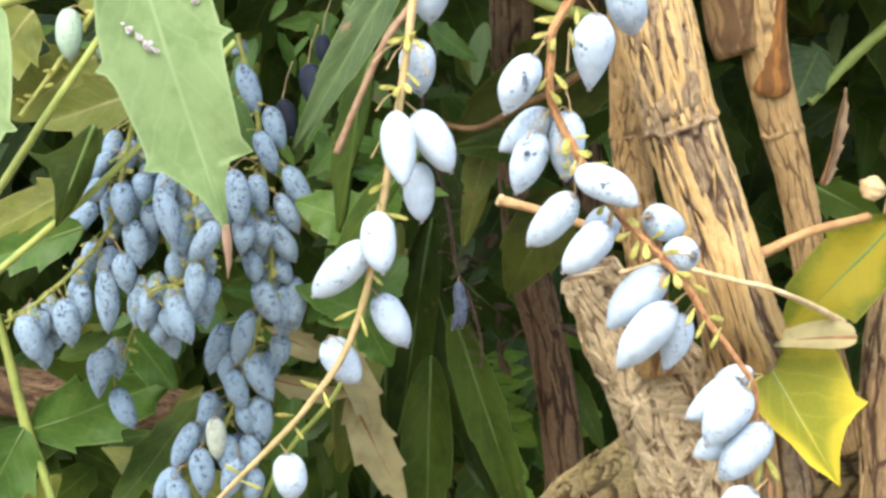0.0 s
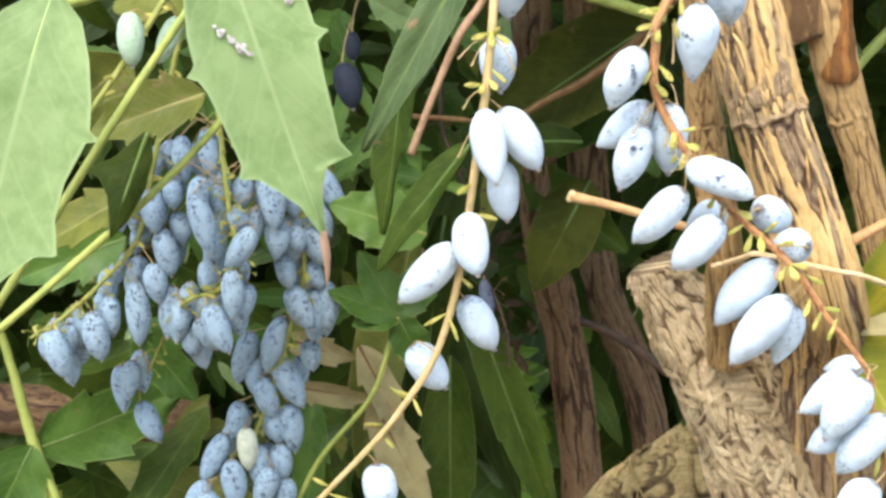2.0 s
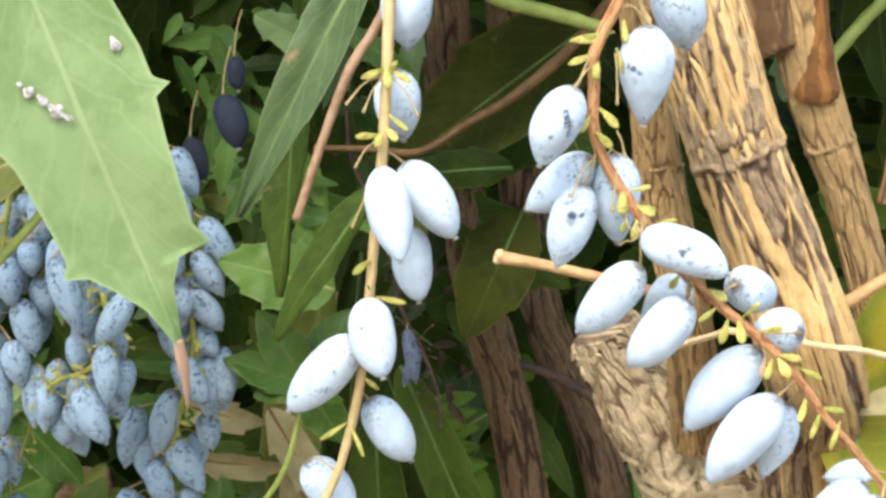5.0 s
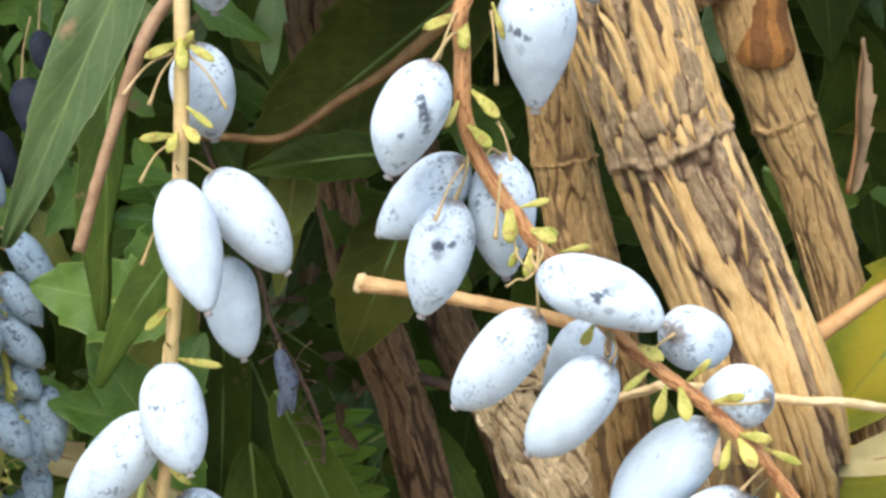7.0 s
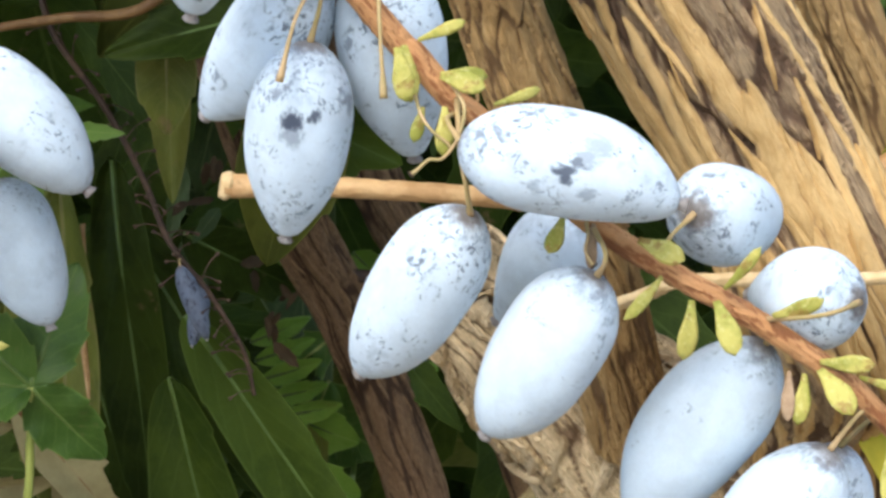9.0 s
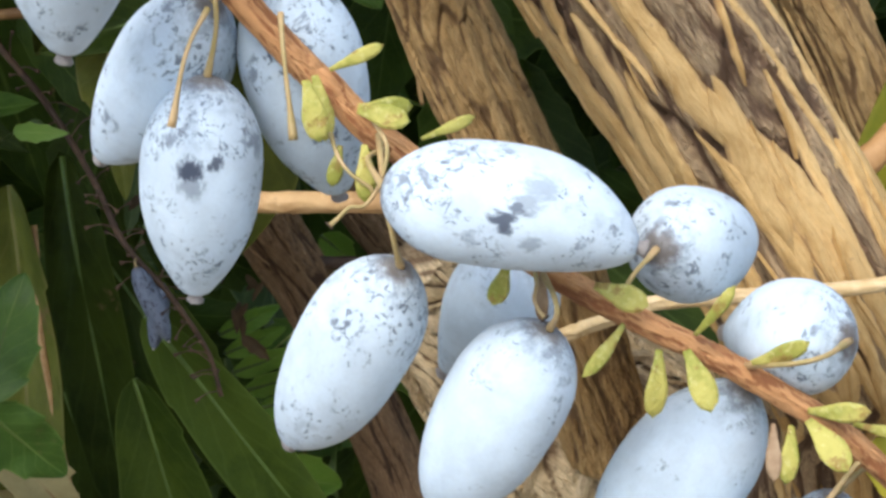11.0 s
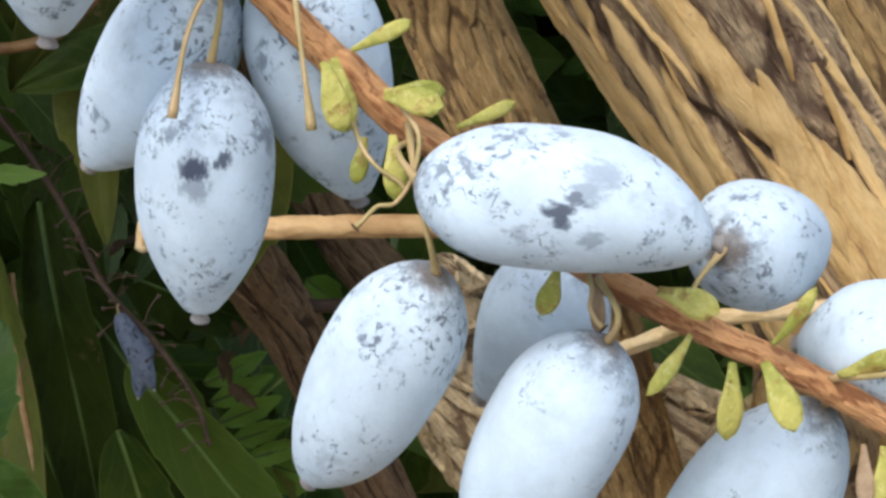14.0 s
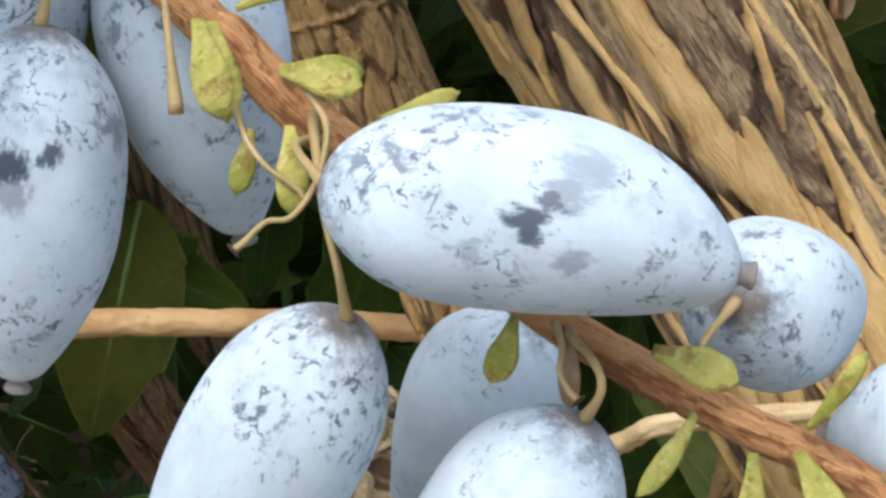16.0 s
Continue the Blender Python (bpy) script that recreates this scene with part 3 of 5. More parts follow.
def berry_mesh(seed, profile, bent=None):
    rnd = random.Random(seed)
    bm = bmesh.new()
    rings, seg, steps = [], 36, 34
    bow = rnd.uniform(0.015, 0.055) if bent is None else bent
    keel = rnd.uniform(0.0, 6.28)
    for k in range(1, steps):
        s = 0.5 - 0.5 * math.cos(math.pi * k / steps)
        r = 0.5 * along(profile, s)
        ring = []
        for j in range(seg):
            w = 2 * math.pi * j / seg
            rr = r * (1 + 0.045 * noise.noise(Vector((1.2 * math.cos(w) + seed * 7, 1.2 * math.sin(w), 2.0 * s))) + 0.016 * math.cos(3 * (w - keel)) * math.sin(math.pi * s))
            ring.append(bm.verts.new((rr * math.cos(w) + bow * math.sin(math.pi * s) - 0.35 * bow * math.sin(2 * math.pi * s), rr * math.sin(w), s)))
        rings.append(ring)
    low, top = bm.verts.new((0, 0, 0.004)), bm.verts.new((0, 0, 0.997))
    for one, two in zip(rings, rings[1:]):
        for j in range(seg):
            bm.faces.new((one[j], one[(j + 1) % seg], two[(j + 1) % seg], two[j]))
    for j in range(seg):
        bm.faces.new((low, rings[0][(j + 1) % seg], rings[0][j]))
        bm.faces.new((top, rings[-1][j], rings[-1][(j + 1) % seg]))
    data = bpy.data.meshes.new("berry")
    bm.to_mesh(data)
    bm.free()
    for face in data.polygons:
        face.use_smooth = True
    return data


def nub_mesh():
    """The dry rest of the flower at a berry's pointed end, a unit wide."""
    bm = bmesh.new()
    rings = []
    for r, z in ((0.62, -0.55), (0.50, -0.20), (0.44, 0.05), (0.50, 0.25), (0.60, 0.42), (0.50, 0.52), (0.30, 0.46), (0.12, 0.34)):
        ring = []
        for j in range(10):
            w = 2 * math.pi * j / 10
            rr = r * (1 + 0.30 * noise.noise(Vector((2.4 * math.cos(w), 2.4 * math.sin(w), 2 * z))))
            ring.append(bm.verts.new((rr * math.cos(w), rr * math.sin(w), z)))
        rings.append(ring)
    for one, two in zip(rings, rings[1:]):
        for j in range(10):
            bm.faces.new((one[j], one[(j + 1) % 10], two[(j + 1) % 10], two[j]))
    bm.faces.new(rings[-1])
    data = bpy.data.meshes.new("nub")
    bm.to_mesh(data)
    bm.free()
    for face in data.polygons:
        face.use_smooth = True
    data.materials.append(NUB)
    return data


BERRIES = [berry_mesh(k, (PLUMP, SLIM, PLUMP, ROUND, PLUMP, ROUND, PLUMP, ROUND, ROUND, PLUMP)[k]) for k in range(10)]
BENT_BERRY = berry_mesh(2, ROUND, -0.085)
ROUND_BERRY, PLUMP_BERRY, SLIM_BERRY = berry_mesh(21, ROUND, 0.03), berry_mesh(22, PLUMP, 0.0), berry_mesh(23, SLIM, 0.0)
for data in (*BERRIES, BENT_BERRY, ROUND_BERRY, PLUMP_BERRY, SLIM_BERRY):
    data.materials.append(BLOOM)
NUB_MESH = nub_mesh()
STALKS = {}


def raceme(label, points, radii, material, steps=60, group="fruit racemes"):
    """A hanging fruit stalk; its berries, bracts and bare flower stalks are added to it."""
    ob = thing("fruit_raceme", points[0], label, "fruit cluster", group)
    part("stalk", bark_tube(points, radii, 2 * steps, 26, 0.16, 7, points[0][0], grain=0.05), material, ob, "ridged central stalk")
    STALKS[ob] = smooth_path(points, 120)
    return ob


def stalk_near(owner, p, up=2.5):
    """The place on the raceme's stalk from which a berry at p hangs: a little above the nearest one."""
    path = STALKS[owner]
    k = min(range(len(path)), key=lambda i: (path[i] - p).length + 0.15 * abs(path[i].z - p.z - up))
    return path[k]


def berry(owner, stem, tip, width, material=BLOOM, turn=None, nub=True, hung=True, label="", way=None, shape=None):
    """A berry from its stalk end to its pointed end, with its flower stalk and the nub at the end."""
    a, b = Vector(stem), Vector(tip)
    axis = (b - a).normalized()
    # the berry's own x looks to the side and its -y to the open air
    toward = Vector((0, -1, 0)) - axis * axis.dot(Vector((0, -1, 0)))
    if toward.length < 0.05:
        toward = axis.orthogonal()
    yy = -toward.normalized()
    xx = yy.cross(axis)
    size = Matrix.Diagonal((width * MM, width * MM, (b - a).length * MM, 1))
    spin = Matrix.Rotation(random.Random(round(10 * (a.x + 3 * a.z + 7 * b.x))).uniform(0, 6.28) if turn is None else turn, 4, "Z")
    turned = Matrix((xx, yy, axis)).transposed().to_4x4()
    m = Matrix.Translation(at(*a)) @ turned @ spin @ size
    ob = part("berry", shape or BERRIES[round(10 * abs(a.x + a.z)) % 5 + (5 if a.y > 30 else 0)], material, owner, label, m)
    if nub:
        w = width * 0.125
        part("nub", NUB_MESH, NUB, ob, "dry flower rest", Matrix.Translation(at(*(b + axis * 0.012 * width))) @ turned @ Matrix.Diagonal((w * MM, w * MM, w * MM, 1)))
    if hung:
        start = stalk_near(owner, a)
        mid = (start + a) * 0.5 + (start - a).length * (-0.22 * axis + Vector((0, -0.06, 0.05)))
        part("pedicel", tube((*way, a + axis * 0.02 * width) if way else (start, mid, a + axis * 0.02 * width), (0.22, 0.16, 0.15, 0.17, 0.26), 20, 8, 0.15, a.x), PEDICEL, ob)
    return ob


def curled_pedicel(owner, way):
    """A flower stalk that has dried into a curl with a dark knob at its end."""
    part("bare_pedicel", tube(way, (0.16, 0.12, 0.11, 0.11, 0.12, 0.15), 40, 8, 0.2, way[0][0]), PEDICEL, owner)
    part("dry_knob", tube((way[-1], 2 * Vector(way[-1]) - Vector(way[-2]).lerp(Vector(way[-1]), 0.75)), (0.20, 0.34, 0.22), 6, 10, 0.3), TWIG_DARK, owner, "dark dried end")


def bare_pedicel(owner, start, end, dry=False, knob=0.36, material=None):
    """A flower stalk whose berry has dropped."""
    a, b = Vector(start), Vector(end)
    mid = (a + b) * 0.5 + Vector((0, -0.4, 0.12 * (a - b).length))
    part("bare_pedicel", tube((a, mid, b), (0.20, 0.14, 0.13, 0.15, 0.75 * knob), 18, 8, 0.2, a.z), material or (TWIG_DARK if dry else PEDICEL), owner)


def bract(owner, start, end, width, material=BRACT, face=0.0, cup=0.10, thick=0.16):
    """A small, thick, spoon-shaped bract."""
    a, b = Vector(start), Vector(end)
    axis, size = (b - a).normalized(), (b - a).length
    out = Vector((0, -1, 0)) - axis * axis.dot(Vector((0, -1, 0)))
    out = Matrix.Rotation(face, 3, axis) @ out.normalized()
    side = axis.cross(out)
    bm = bmesh.new()
    rows = []
    steps, across = 10, 6
    for k in range(steps + 1):
        s = k / steps
        half = 0.5 * width * (0.28 + 0.72 * min(1.0, s / 0.55) ** 1.3) * math.sqrt(max(0.0, 1 - (max(0.0, s - 0.6) / 0.4) ** 2.2)) + 0.02
        row = []
        for depth in (thick, -thick):
            for j in range(across + 1):
                c = (2 * j / across - 1) * (1 if depth > 0 else -1)
                edge = math.sqrt(max(0.0, 1 - c * c * 0.96))
                spot = a + axis * (s * size) + side * (c * half) + out * (cup * width * (c * c * 0.7 - 0.25) + depth * edge + 0.20 * size * (s - s * s) - 0.1 * size * s * s)
                row.append(bm.verts.new(at(*spot)))
        rows.append(row)
    count = 2 * (across + 1)
    for one, two in zip(rows, rows[1:]):
        for j in range(count):
            bm.faces.new((one[j], one[(j + 1) % count], two[(j + 1) % count], two[j]))
    bm.faces.new(rows[0][::-1])
    bm.faces.new(rows[-1])
    bmesh.ops.recalc_face_normals(bm, faces=bm.faces)
    part("bract", bm, material, owner)


def leaf_shape(bm, base, tip, width, teeth, out, bend, fold, seed, sharp=1.0, steps=44, across=10, belly=0.42, thick=0.0, margins=None):
    """Adds one holly-like leaflet to bm: spines along both margins, a folded midrib, a bent length."""
    uv = bm.loops.layers.uv.verify()
    a, b = Vector(base), Vector(tip)
    axis, size = (b - a).normalized(), (b - a).length
    out = (out - axis * out.dot(axis)).normalized()
    side = axis.cross(out)
    rows = []
    for k in range(steps + 1):
        s = k / steps
        body = math.sin(math.pi * s ** (math.log(0.5) / math.log(belly))) if 0 < s < 1 else 0.0
        body = max(0.0, body) ** 0.72
        row = []
        for j in range(across + 1):
            c = 2 * j / across - 1
            phase = (s * (teeth + 0.5) + (0.15 if c > 0 else 0.45) + 0.25 * noise.noise(Vector((seed, s * 2, c)))) % 1.0 if teeth else 0.0
            spine = phase ** 3.2 if teeth else 0.6
            half = 0.5 * width * body * (1 - 0.30 * sharp * (1 - spine)) + 0.012 * size * (1 - s) + 0.10
            if margins:
                half = size * float(np.interp(s, *zip(*margins[c < 0]))) + 0.05
            lift = fold * half * abs(c) ** 1.2 + bend * size * (s - s * s) * 4 * 0.25
            lift += 0.035 * size * noise.noise(Vector((s * 2.3 + seed, c * 1.1, seed))) + 0.02 * width * abs(c) * math.sin(s * teeth * 6.28)
            if margins:
                lift = fold * half * abs(c) ** 1.2 + bend * size * (s - s * s) + 0.03 * size * noise.noise(Vector((s * 2.3 + seed, c * 1.1, seed)))
            run = s if margins else s + 0.018 * sharp * spine * abs(c) ** 4 * (1 if teeth else 0)
            spot = a + axis * (run * size) + side * (c * half) + out * lift
            row.append((spot, (s, 0.5 + 0.5 * c)))
        rows.append(row)
    for layer in ((0.0, -thick) if thick else (0.0,)):
        grid = [[bm.verts.new(at(*(spot + out * layer))) for spot, _ in row] for row in rows]
        for k in range(steps):
            for j in range(across):
                corners = ((k, j), (k, j + 1), (k + 1, j + 1), (k + 1, j))
                face = bm.faces.new([grid[x][y] for x, y in (corners if not layer else corners[::-1])])
                for loop, (x, y) in zip(face.loops, corners if not layer else corners[::-1]):
                    loop[uv].uv = rows[x][y][1]
                face.smooth = True


TOWARD = Vector((0, -1, 0))


def leaf(label, base, tip, width, material, teeth=5, roll=0.0, bend=0.0, fold=0.18, seed=0.0, petiole=None, sharp=1.0, belly=0.42, group="leaves", margins=None):
    """One leaflet of the shrub: a blade with thickness, and a petiole where one shows."""
    ob = thing("leaf", base, label, "leaf", group)
    a, b = Vector(base), Vector(tip)
    out = Matrix.Rotation(roll, 3, (b - a).normalized()) @ TOWARD
    bm = bmesh.new()
    leaf_shape(bm, base, tip, width, teeth, out, bend, fold, seed, sharp, 110 if margins else 44, belly=belly, thick=0.35, margins=margins)
    part("blade", bm, material, ob)
    size = (b - a).length
    axis = (b - a).normalized()
    outn = (out - axis * out.dot(axis)).normalized()
    spine = [a + axis * (s * size) + outn * (bend * size * (s - s * s) + 0.035 * size * noise.noise(Vector((s * 2.3 + seed, 0, seed))) - 0.35) for s in (0, 0.2, 0.4, 0.6, 0.8, 0.97)]
    part("midrib", tube(spine, (0.38, 0.32, 0.25, 0.18, 0.1) if material is LEAF_PALE else (0.75, 0.6, 0.45, 0.3, 0.15), 24, 8), TWIG_BROWN if material in (LEAF_DRY, LEAF_SCRAP) else RACHIS_GREEN if material is LEAF_YELLOW else MIDRIB_OLIVE if material is LEAF_OLIVE else MIDRIB_PALE if material is LEAF_PALE else STALK_GREEN if material is LEAF_LIGHT else MIDRIB_DARK, ob)
    if petiole:
        part("petiole", tube(petiole, (0.9, 0.75), 16, 8), STALK_GREEN, ob)
    return ob


def stem(name, label, points, radii, steps, seg, relief, plates, seed, material, nodes=(), lean=0.6, strips=None, chips=0, grain=0.20):
    ob = thing(name, points[-1], label, "woody stem", "stems of the shrub")
    part("bark", bark_tube(points, radii, steps, seg, relief, plates, seed, nodes, lean, grain), material, ob)
    if strips:
        count, wide, long, lift, slant, ribbon = strips
        stops = [where for where, _ in nodes]
        if name == "main_stem":
            for one in bark_strips(points, radii, count, wide, long, lift, slant, seed, (stops[0], 0.76), 0.22, stops, True, 0.5):
                part("bark_ribbon", one, ribbon, ob)
            for one in bark_strips(points, radii, 150, (0.7, 1.7), (8, 24), 0.65, 0.13, seed + 3, (0.04, stops[0]), 0.4, stops, True, 0.8):
                part("bark_scale", one, ribbon, ob)
        else:
            tagged(part("bark_layer", bark_strips(points, radii, count, wide, long, lift, slant, seed, torn=0.3, stops=stops), ribbon, ob, "peeling ribbons of bark"), kind="stuff")
        tagged(part("bark_fibre", bark_strips(points, radii, count, (0.15, 0.45), (4, 16), lift * 1.5, 3 * slant, seed + 1, torn=0.3, stops=stops), ribbon, ob, "thin loose fibres of bark"), kind="stuff")
    if chips:
        tagged(part("bark_chip_layer", bark_strips(points, radii, chips, (1.6, 4.2), (3, 8), 1.3, 1.6, seed + 5, (0.38, 1.0), 0.4), strips[-1], ob, "crumbling chips of bark"), kind="stuff")
    return ob


def stalk(name, label, points, radii, material, category="stalk", group="stalks"):
    ob = thing(name, points[0], label, category, group)
    part("rod", bark_tube(points, radii, 200, 30, 0.26, 7, points[0][2], grain=0.03) if material in (TWIG, TWIG_STRAW) else tube(points, radii, 48, 12, 0.18, points[0][2]), material, ob)
    return ob

# ---- ground and the far foliage ----


def ground_sheet():
    bm = bmesh.new()
    count = 60
    xs = [-3000 + 100 * k for k in range(count + 1)]
    grid = [[bm.verts.new(at(x, y - 1500, -450 + 12 * noise.noise(Vector((x / 90, y / 90, 0))) + 25 * noise.noise(Vector((x / 400, y / 400, 5))))) for x in xs] for y in [100 * k for k in range(61)]]
    for one, two in zip(grid, grid[1:]):
        for j in range(count):
            bm.faces.new((one[j], one[j + 1], two[j + 1], two[j]))
    rim = [(-2e6, -2e6), (2e6, -2e6), (2e6, 2e6), (-2e6, 2e6)]
    far = [bm.verts.new(at(x, y, -460)) for x, y in rim]
    corner = [grid[0][0], grid[0][-1], grid[-1][-1], grid[-1][0]]
    sides = [grid[0], [row[-1] for row in grid], grid[-1][::-1], [row[0] for row in grid][::-1]]
    for k in range(4):
        for p, q in zip(sides[k], sides[k][1:]):
            bm.faces.new((far[k], q, p))
        bm.faces.new((far[k], far[(k + 1) % 4], sides[k][-1]))
    bmesh.ops.recalc_face_normals(bm, faces=bm.faces)
    return bm


tagged(part("ground", ground_sheet(), SOIL, None), "bare earth under the shrub, lightened to bounce light upward", "ground", kind="structure")


def foliage(name, label, count, seed, xs, ys, zs, long, material, hang=0.6, steps=10):
    """A mass of leaflets that nobody could count, in one mesh."""
    rnd = random.Random(seed)
    bm = bmesh.new()
    for _ in range(count):
        base = Vector((rnd.uniform(*xs), rnd.uniform(*ys), rnd.uniform(*zs)))
        way = Vector((rnd.uniform(-1, 1), rnd.uniform(-0.7, 0.5), rnd.uniform(-1, 1) - hang)).normalized()
        size = rnd.uniform(*long)
        out = Vector((rnd.uniform(-0.7, 0.7), -1, rnd.uniform(-0.2, 0.9)))
        leaf_shape(bm, base, base + way * size, size * rnd.uniform(0.30, 0.46), rnd.choice((3, 4, 5)), out, rnd.uniform(-0.2, 0.4), rnd.uniform(0.05, 0.35), rnd.uniform(0, 50), steps=steps, across=4)
    return tagged(part(name, bm, material, None), label, "foliage", kind="stuff")


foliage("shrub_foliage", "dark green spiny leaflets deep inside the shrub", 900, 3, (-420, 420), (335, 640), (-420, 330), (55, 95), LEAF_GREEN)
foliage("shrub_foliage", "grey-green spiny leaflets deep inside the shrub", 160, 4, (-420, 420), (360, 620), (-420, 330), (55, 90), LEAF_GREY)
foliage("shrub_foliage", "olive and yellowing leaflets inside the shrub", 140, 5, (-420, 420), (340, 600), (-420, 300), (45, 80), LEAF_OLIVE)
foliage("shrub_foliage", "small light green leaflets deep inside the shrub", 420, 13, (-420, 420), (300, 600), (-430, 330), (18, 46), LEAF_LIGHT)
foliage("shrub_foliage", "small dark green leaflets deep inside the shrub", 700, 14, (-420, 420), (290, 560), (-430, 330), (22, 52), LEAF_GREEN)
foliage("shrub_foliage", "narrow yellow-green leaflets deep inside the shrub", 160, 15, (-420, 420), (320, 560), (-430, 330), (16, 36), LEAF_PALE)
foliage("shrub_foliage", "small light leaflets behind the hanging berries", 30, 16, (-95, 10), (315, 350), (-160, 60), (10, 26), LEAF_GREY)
foliage("shrub_foliage", "small dark leaflets behind the hanging berries", 70, 17, (-95, 10), (312, 350), (-160, 60), (14, 36), LEAF_GREEN_SHADED)
foliage("shrub_foliage", "narrow olive leaflets behind the hanging berries", 24, 18, (-150, 10), (315, 350), (-160, 60), (10, 28), LEAF_OLIVE)
foliage("shrub_foliage", "small light green leaflets in the gap beside the hanging leaf", 30, 23, (-92, -38), (205, 262), (-2, 66), (9, 26), LEAF_LIGHT)
foliage("shrub_foliage", "small green leaflets among the crowded racemes", 34, 24, (-150, -60), (214, 262), (-60, 60), (12, 30), LEAF_MID)
foliage("dry_litter", "crumbling brown leaf scraps caught among the stems", 40, 19, (-20, 8), (296, 322), (-64, 4), (4, 9), LITTER)
foliage("hedge_foliage", "dense dark hedge leaves behind the shrub", 5400, 6, (-1200, 1200), (640, 1150), (-450, 1100), (90, 160), LEAF_GREEN, steps=6)
foliage("hedge_foliage", "large dark leaves at the back of the hedge", 1500, 9, (-1900, 1900), (1180, 1600), (-450, 1700), (190, 300), LEAF_GREEN, steps=6)
foliage("shrub_crown", "unseen crown leaflets added to shade the shrub's inside", 900, 7, (-380, 380), (5, 640), (175, 420), (60, 100), LEAF_GREEN, 0.0)
foliage("shrub_crown", "unseen low leaflets added to darken the shrub's inside", 540, 21, (-85, 340), (135, 345), (105, 190), (50, 90), LEAF_GREEN, 0.0)
foliage("leaf_litter", "brown fallen leaves on the soil", 420, 8, (-500, 500), (-200, 700), (-446, -425), (40, 70), LEAF_DRY, 0.0)

# ---- stems ----
stem("main_stem", "thick upright stem with fissured tan bark and a ring node",
     ((3.1, 44.0, 65.0), (11.6, 41.0, 40.0), (20.3, 43.0, 16.0), (28.9, 46.0, -3.9), (36.4, 50.0, -22.7), (46.4, 78.0, -37.6), (58.8, 108.0, -71.5)),
     (8.7, 8.4, 7.8, 8.1, 8.6, 10.0, 14.0), 620, 230, 1.35, 20, 2.0, BARK_MAUVE, ((0.335, 0.8), (0.09, 0.8)), 0.22, (112, (0.9, 2.8), (16, 58), 0.58, 0.07, BARK_RIBBON), grain=0.22)
stem("woody_stem", "slender tan stem behind the thick one",
     ((7.2, 68.0, 58.5), (10.8, 68.0, 22.1), (12.5, 69.0, 9.9), (18.0, 70.0, -14.8), (25.1, 90.0, -42.0)), (4.3, 4.2, 4.3, 4.4, 5.0), 300, 120, 0.8, 14, 5.0, BARK_SMOOTH, ((0.42, 0.35),), 0.18, (34, (0.6, 1.8), (14, 46), 0.3, 0.06, BARK_SMOOTH))
stem("woody_stem", "leaning tan stem with peeling leaf sheaths",
     ((43.1, 86.0, 51.5), (46.7, 86.0, 33.9), (51.4, 87.0, 19.6), (56.5, 88.0, 5.0), (60.8, 89.0, -9.8), (66.0, 92.0, -27.0), (79.0, 110.0, -60.7)),
     (5.6, 5.4, 5.1, 4.4, 4.3, 4.5, 5.0), 380, 130, 0.6, 14, 8.0, BARK_SMOOTH, ((0.345, 0.4),), 0.18, (34, (0.5, 1.6), (10, 30), 0.28, 0.05, BARK_SMOOTH), grain=0.09)
stem("woody_stem", "cut-off stub with coarse flaking bark",
     ((7.7, 100.0, -19.8), (11.2, 101.0, -25.7), (20.9, 103.0, -38.3), (32.9, 106.0, -53.9), (46.0, 112.0, -74.8), (63.2, 130.0, -114.3)),
     (7.2, 8.2, 11.5, 14.5, 18.0, 24.0), 400, 230, 1.3, 26, 11.0, BARK_STUB, (), 0.5, (150, (0.9, 2.6), (5, 15), 0.95, 0.16, BARK_STUB), chips=330)
stem("root_crown", "broad gnarled root crown of the shrub",
     ((3.5, 190.0, -114.7), (20.8, 180.0, -98.0), (38.9, 165.0, -87.8), (67.5, 150.0, -81.3), (98.6, 140.0, -75.5), (137.4, 140.0, -78.9)),
     (8.0, 14.0, 20.0, 24.0, 25.0, 26.0), 340, 220, 3.0, 38, 14.0, BARK_BASE, (), 1.2, (160, (1.5, 4.0), (4, 9), 0.9, 0.8, BARK_BASE))
stem("woody_stem", "stout tan stem beside the yellow leaf",
     ((92.9, 105.0, 20.2), (91.4, 105.0, -13.8), (90.5, 105.0, -37.5), (93.3, 108.0, -61.4), (99.5, 115.0, -92.4)), (8.0, 8.4, 9.0, 10.0, 12.0), 240, 140, 1.0, 18, 17.0, BARK_CORE, (), 0.2, (50, (0.9, 2.6), (14, 44), 0.6, 0.07, BARK_TAN))
stem("woody_stem", "dark brown fibrous stem in the shade",
     ((-16.7, 235.0, 117.9), (-11.1, 245.0, 48.0), (-1.9, 262.0, -12.4), (10.7, 290.0, -50.9), (22.0, 318.0, -91.2), (28.2, 330.0, -136.0), (34.9, 340.0, -248.5)),
     (6.5, 7.0, 7.0, 7.2, 7.4, 7.6, 8.0), 300, 120, 1.5, 13, 20.0, BARK_DARK, (), 0.14, (50, (0.9, 2.6), (14, 50), 0.5, 0.07, BARK_DARK), grain=0.08)
stem("woody_stem", "dark brown fibrous stem in the shade",
     ((8.2, 330.0, 139.4), (18.4, 330.0, 76.9), (21.9, 330.0, 24.2), (31.5, 340.0, -33.6), (54.6, 350.0, -86.9), (75.3, 360.0, -188.0)),
     (7.5, 7.5, 7.5, 7.0, 7.5, 8.0), 300, 120, 1.5, 13, 23.0, BARK_DARK, (), 0.14, (50, (0.9, 2.6), (14, 50), 0.5, 0.07, BARK_DARK), grain=0.08)
